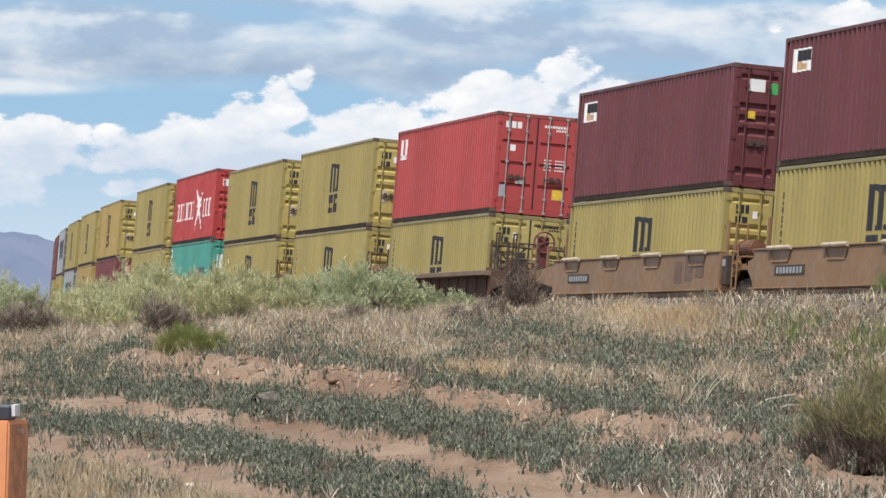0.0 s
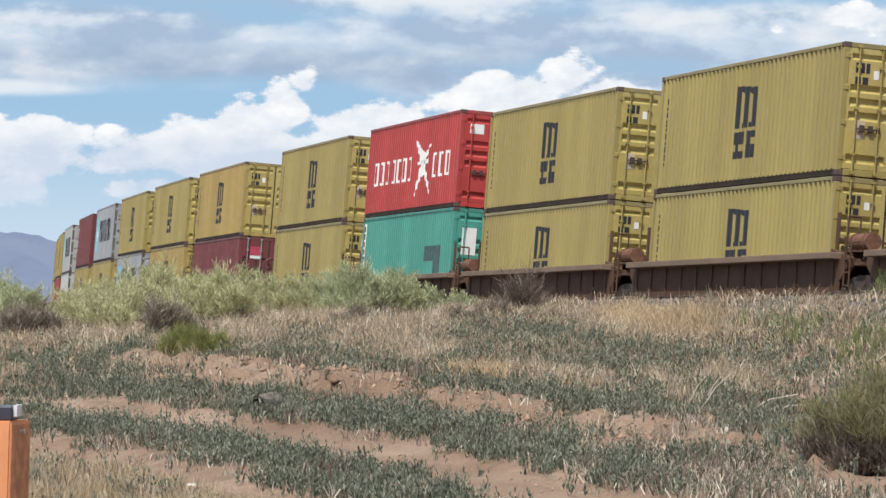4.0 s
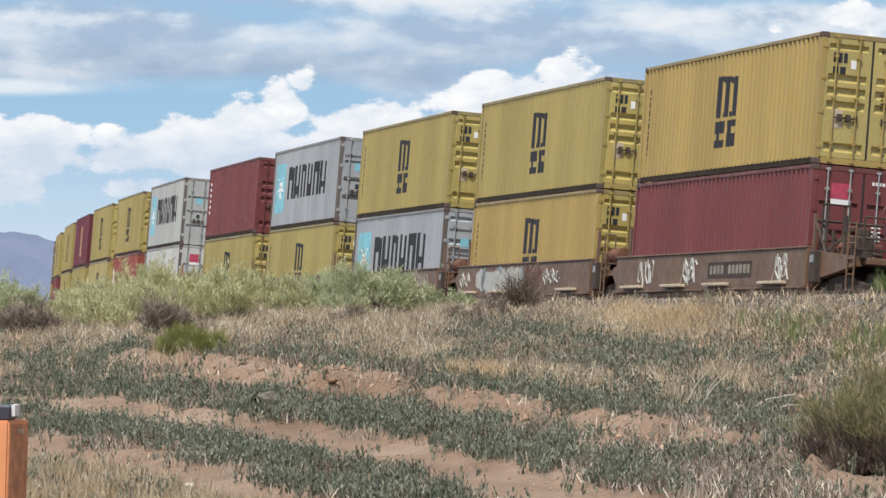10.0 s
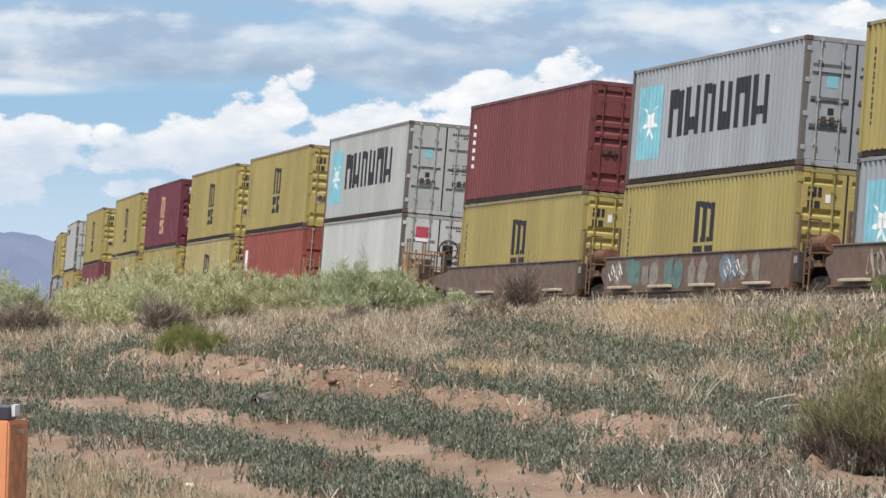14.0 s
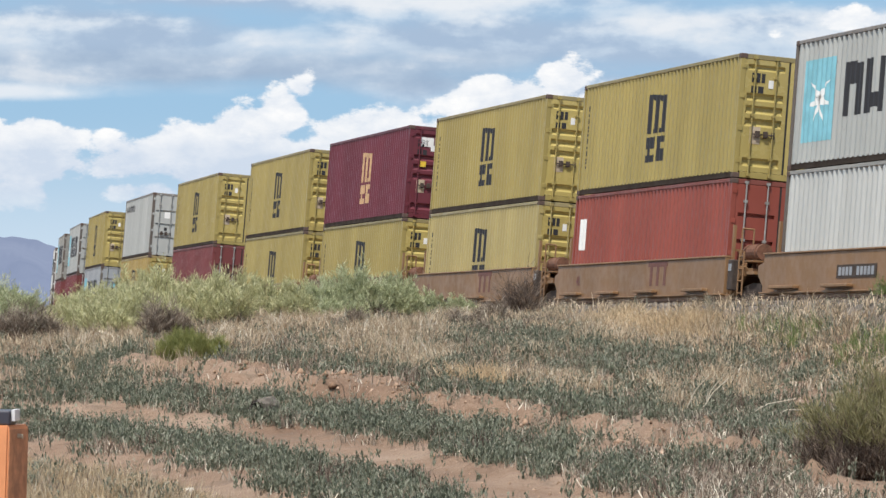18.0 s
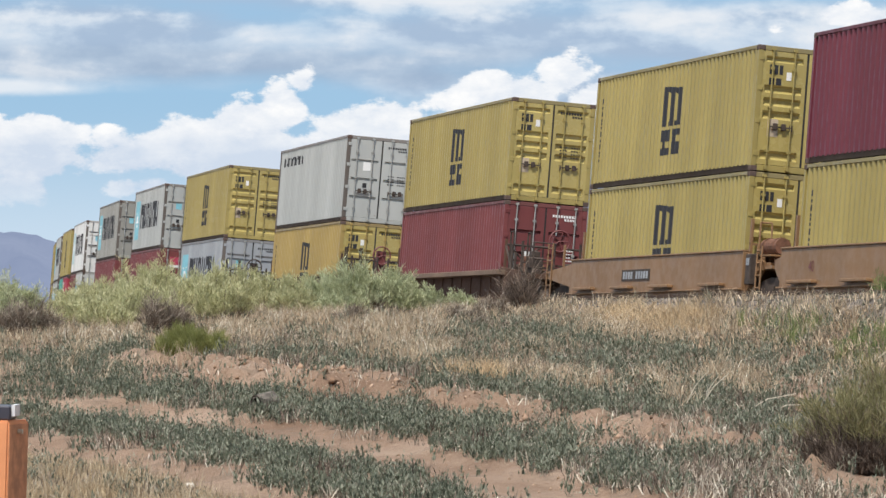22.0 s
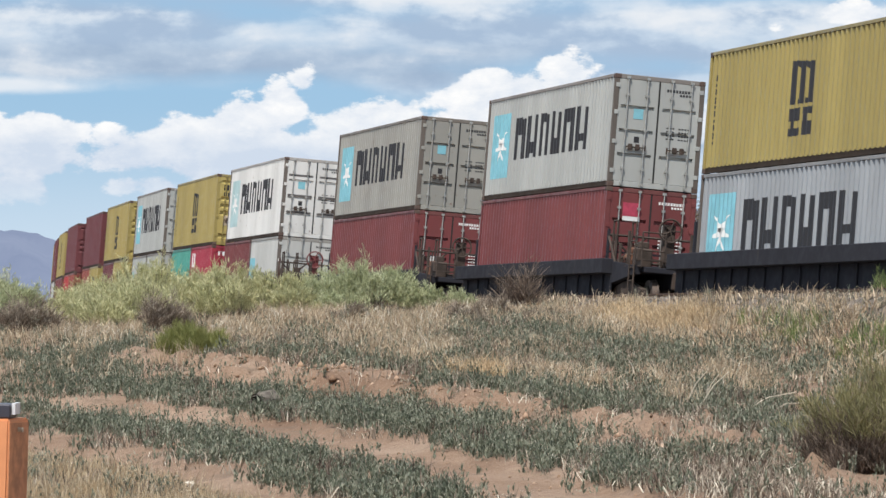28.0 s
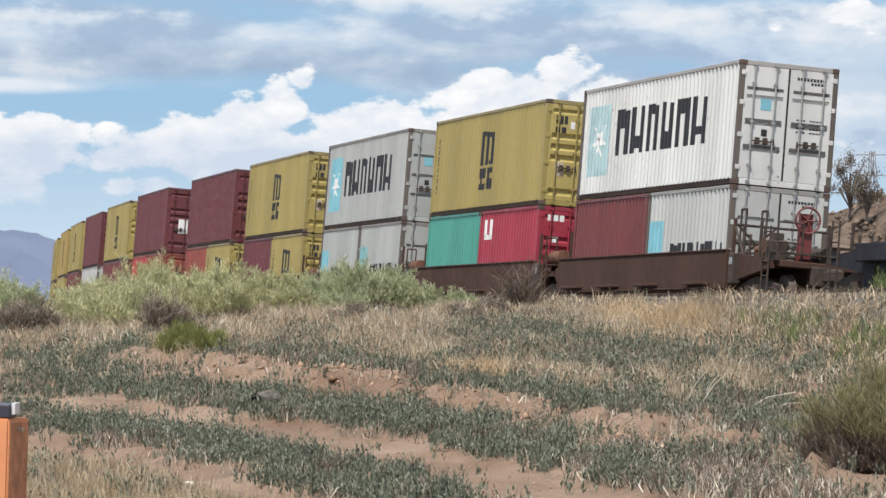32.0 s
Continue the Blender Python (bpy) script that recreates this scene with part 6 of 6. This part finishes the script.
# ---- distance ----
def make_distance():
    mat = bpy.data.materials.new("far_mountains_haze")
    mat.use_nodes = True
    k = Tree(mat.node_tree)
    pos = k.n("NewGeometry").outputs["Position"]
    # The haze is put into the colour: blue emission in place of lit rock.
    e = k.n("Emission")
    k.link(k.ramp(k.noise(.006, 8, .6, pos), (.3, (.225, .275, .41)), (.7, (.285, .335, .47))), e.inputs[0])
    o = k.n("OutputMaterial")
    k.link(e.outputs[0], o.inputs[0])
    rs = np.random.RandomState(3)
    az = np.radians(np.linspace(-40, 40, 640))
    d = 4300.0
    deg = np.interp(np.degrees(az), [-40, -12, -7.2, -6.76, -6.5, -6.28, -6.1, -5.97, -5.6, -4, -1, .9, 1.6, 3, 4.5, 8, 40], [.6, 1.0, 1.40, 1.44, 1.455, 1.44, 1.36, 1.28, 1.1, 1.0, 1.6, 2.25, 2.35, 2.2, 1.5, .9, .5])
    deg = deg + .012 * np.sin(az * 430 + 1) + .01 * rs.normal(size=len(az))
    verts, faces, n = [], [], 9
    for i, a in enumerate(az):
        for j in range(n):
            f = j / (n - 1)
            r = d - 900 * (1 - f) + 60 * math.sin(i * .7 + j * 1.9)
            verts.append((r * math.sin(a), r * math.cos(a), 1.7 + d * math.tan(math.radians(deg[i])) * f ** 1.3 - 12 * (1 - f)))
    for i in range(len(az) - 1):
        for j in range(n - 1):
            q = i * n + j
            faces.append((q, q + n, q + n + 1, q + 1))
    tagged(new("backdrop", quads("backdrop", verts, faces, mat)), "desert mountains on the horizon, blue haze painted as glow", "mountains", kind="structure")


make_distance()


# ---- low rocky hill behind the line ----
def hill_top(deg):
    return np.interp(deg, [-4, 0, 2.1, 3.5, 4.6, 5.2, 6.0, 6.8, 9, 14, 22, 30], [.2, .85, 1.07, 1.4, 1.4, 1.55, 1.72, 2.07, 2.6, 3.2, 3.0, .4])


def make_hill():
    rs = np.random.RandomState(8)
    az = np.linspace(-3, 30, 230)
    ds = [140, 150, 160, 168, 176, 184, 190, 198, 215, 240]
    up = [-.03, .12, .32, .52, .74, .92, 1.0, .93, .55, -.03]
    verts, faces, n = [], [], len(ds)
    for i, a in enumerate(az):
        h = 190 * math.tan(math.radians(float(hill_top(a)))) + .7
        for d, u in zip(ds, up):
            dd = d + 2.5 * math.sin(i * .9 + d)
            bump = .35 * math.sin(i * 1.3 + d * .7) * math.sin(i * .37 - d) * (0 < u)
            verts.append((dd * math.sin(math.radians(a)), dd * math.cos(math.radians(a)), 1.0 + h * u + bump))
    for i in range(len(az) - 1):
        for j in range(n - 1):
            q = i * n + j
            faces.append((q, q + n, q + n + 1, q + 1))
    mat, k, b = material("hill_dirt", .95, 0, .2)
    pos = k.n("NewGeometry").outputs["Position"]
    c = k.ramp(k.noise(.5, 7, .65, pos), (.3, (.09, .06, .045)), (.5, (.17, .12, .09)), (.7, (.28, .21, .16)))
    k.link(c, b.inputs["Base Color"])
    bumped(k, b, k.noise(1.5, 6, .7, pos), 1.0, .5)
    tagged(new("hill", quads("hill", verts, faces, mat)), "low rocky brown hill behind the railway", "hill", kind="structure")
    # boulders
    n = 1400
    a = rs.uniform(1.5, 9, n)
    f = rs.uniform(.35, 1.0, n)
    d = np.interp(f, [0, .32, .52, .74, .92, 1], [146, 160, 168, 176, 184, 190])
    h = (190 * np.tan(np.radians(hill_top(a))) + .7) * f + 1.0
    size = rs.uniform(.06, .26, n)
    base = np.array([(1, 0, 0), (.2, .9, .1), (-.9, .3, 0), (-.4, -.9, 0), (.5, -.8, .1), (.1, .1, .8), (0, 0, -.6)])
    v = base[None] * size[:, None, None] * rs.uniform(.6, 1.3, (n, 7, 3))
    v = v + np.stack([d * np.sin(np.radians(a)), d * np.cos(np.radians(a)), h], -1)[:, None]
    fc = np.array([(i, (i + 1) % 5, 5) for i in range(5)] + [((i + 1) % 5, i, 6) for i in range(5)])
    fs = fc[None] + 7 * np.arange(n)[:, None, None]
    rock = leafy("hill_rock", (.06, .045, .035), (.13, .095, .072), (.24, .18, .14), .95, 0.0)
    tagged(new("hill_rocks", raw_mesh("hill_rocks", v.reshape(-1, 3), fs.reshape(-1, 3), rock)), "brown boulders strewn over the hill", "rocks", kind="stuff")
    # scrubby trees
    for deg, d, tall, wide in ((2.2, 178, 2.0, 1.3), (2.5, 182, 1.2, 1.0), (3.45, 176, 3.6, 2.2), (3.75, 174, 3.2, 2.0), (4.05, 178, 2.6, 1.8), (4.66, 172, 3.0, 1.9), (5.25, 180, 2.5, 1.8), (5.55, 176, 2.2, 1.5), (6.2, 182, 3.3, 2.0), (6.45, 178, 2.6, 1.6), (7.2, 180, 2.8, 2.2)):
        f = float(np.interp(d, [160, 168, 176, 184, 190], [.32, .52, .74, .92, 1]))
        z = (190 * math.tan(math.radians(float(hill_top(deg)))) + .7) * f + .9
        tree(rs, d * math.sin(math.radians(deg)), d * math.cos(math.radians(deg)), z, tall, wide)


def tree(rs, x, y, z, tall, wide):
    root = tagged(new("desert_tree"), "sparse grey-green scrubby tree on the hill", "tree", "trees on the hill")
    root.matrix_basis = pose(x, y, z)
    bm = bmesh.new()
    tips = []
    rod(bm, (0, 0, -.2), (.05, 0, tall * .18), .07, 7)
    for i in range(26):
        a = rs.uniform(0, 6.283)
        e = Vector((math.cos(a) * wide / 2 * rs.uniform(.3, 1), math.sin(a) * wide / 2 * rs.uniform(.3, 1), tall * rs.uniform(.35, 1.0)))
        m = Vector((.05, 0, tall * .35)).lerp(e, .5) + Vector((0, 0, .1))
        rod(bm, (.05, 0, tall * .17), m, .03, 5)
        rod(bm, m, e, .014, 5)
        tips.append((m, e))
    part("trunk", bm, TWIG, root, "bare grey trunk and limbs")
    pts = []
    for i in range(120):
        m, e = tips[rs.randint(len(tips))]
        c = np.array(m.lerp(e, rs.uniform(.2, 1.1)))
        pts.append(c + rs.normal(0, .13, (26, 3)))
    v, f = leaves(rs, np.concatenate(pts), rs.uniform(.06, .14, 120 * 26), .4)
    part("crown", raw_mesh("crown", v, f, SAGE_DARK), SAGE_DARK, root)


SAGE_DARK = leafy("dusty_leaf", (.10, .08, .062), (.165, .135, .105), (.23, .185, .14), .8, .2)
make_hill()


# ---- far power-line tower ----
def make_tower():
    steel = plain("grey_lattice_steel", (.33, .34, .36), .6, .4)
    root = tagged(new("lattice_tower"), "grey steel lattice power-line tower far behind", "tower")
    root.matrix_basis = pose(45.6, 397, .8, 0, 0, 20)
    tall = 19.4
    wide = lambda z: 1.1 * (1 - z / tall) + .2
    for sx in (-1, 1):
        for sy in (-1, 1):
            part("leg", rod(bmesh.new(), (sx * wide(0), sy * wide(0), -.5), (sx * wide(tall), sy * wide(tall), tall), .06, 5), steel, root)
    for i in range(9):
        z0, z1 = tall * i / 9, tall * (i + 1) / 9
        bm = bmesh.new()
        for sy in (-1, 1):
            rod(bm, (-wide(z0), sy * wide(z0), z0), (wide(z1), sy * wide(z1), z1), .035, 4)
            rod(bm, (wide(z0), sy * wide(z0), z0), (-wide(z1), sy * wide(z1), z1), .035, 4)
        part("brace", bm, steel, root)
    for z in (14.5, 16.8, 19):
        part("crossarm", rod(bmesh.new(), (-1.7, 0, z), (1.7, 0, z), .06, 5), steel, root)


make_tower()


def motions():
    """The train runs along the curve towards and past the camera, and its wheels turn."""
    for ob, s, half, lift in MOVING:
        walk(ob, [(t, on_track(s - RUN[t], half, lift)) for t in range(33)])
    step = 32.0 / math.ceil((RUN[32] - RUN[0]) / (.42 * radians(80)))
    turn = [(i * step, math.degrees((run(i * step) - RUN[0]) / .42)) for i in range(round(32.0 / step) + 1)]
    # the open trucks at the car ends; those of the joints sit behind solid steel
    for ob in [o for o in scene.objects if o.name.startswith("wheelset") and abs(o.parent.matrix_basis.translation.x) > 7.9]:
        at = ob.matrix_basis.translation.copy()
        walk(ob, [(t, pose(at.x, at.y, at.z, 0, a, 0)) for t, a in turn])


motions()
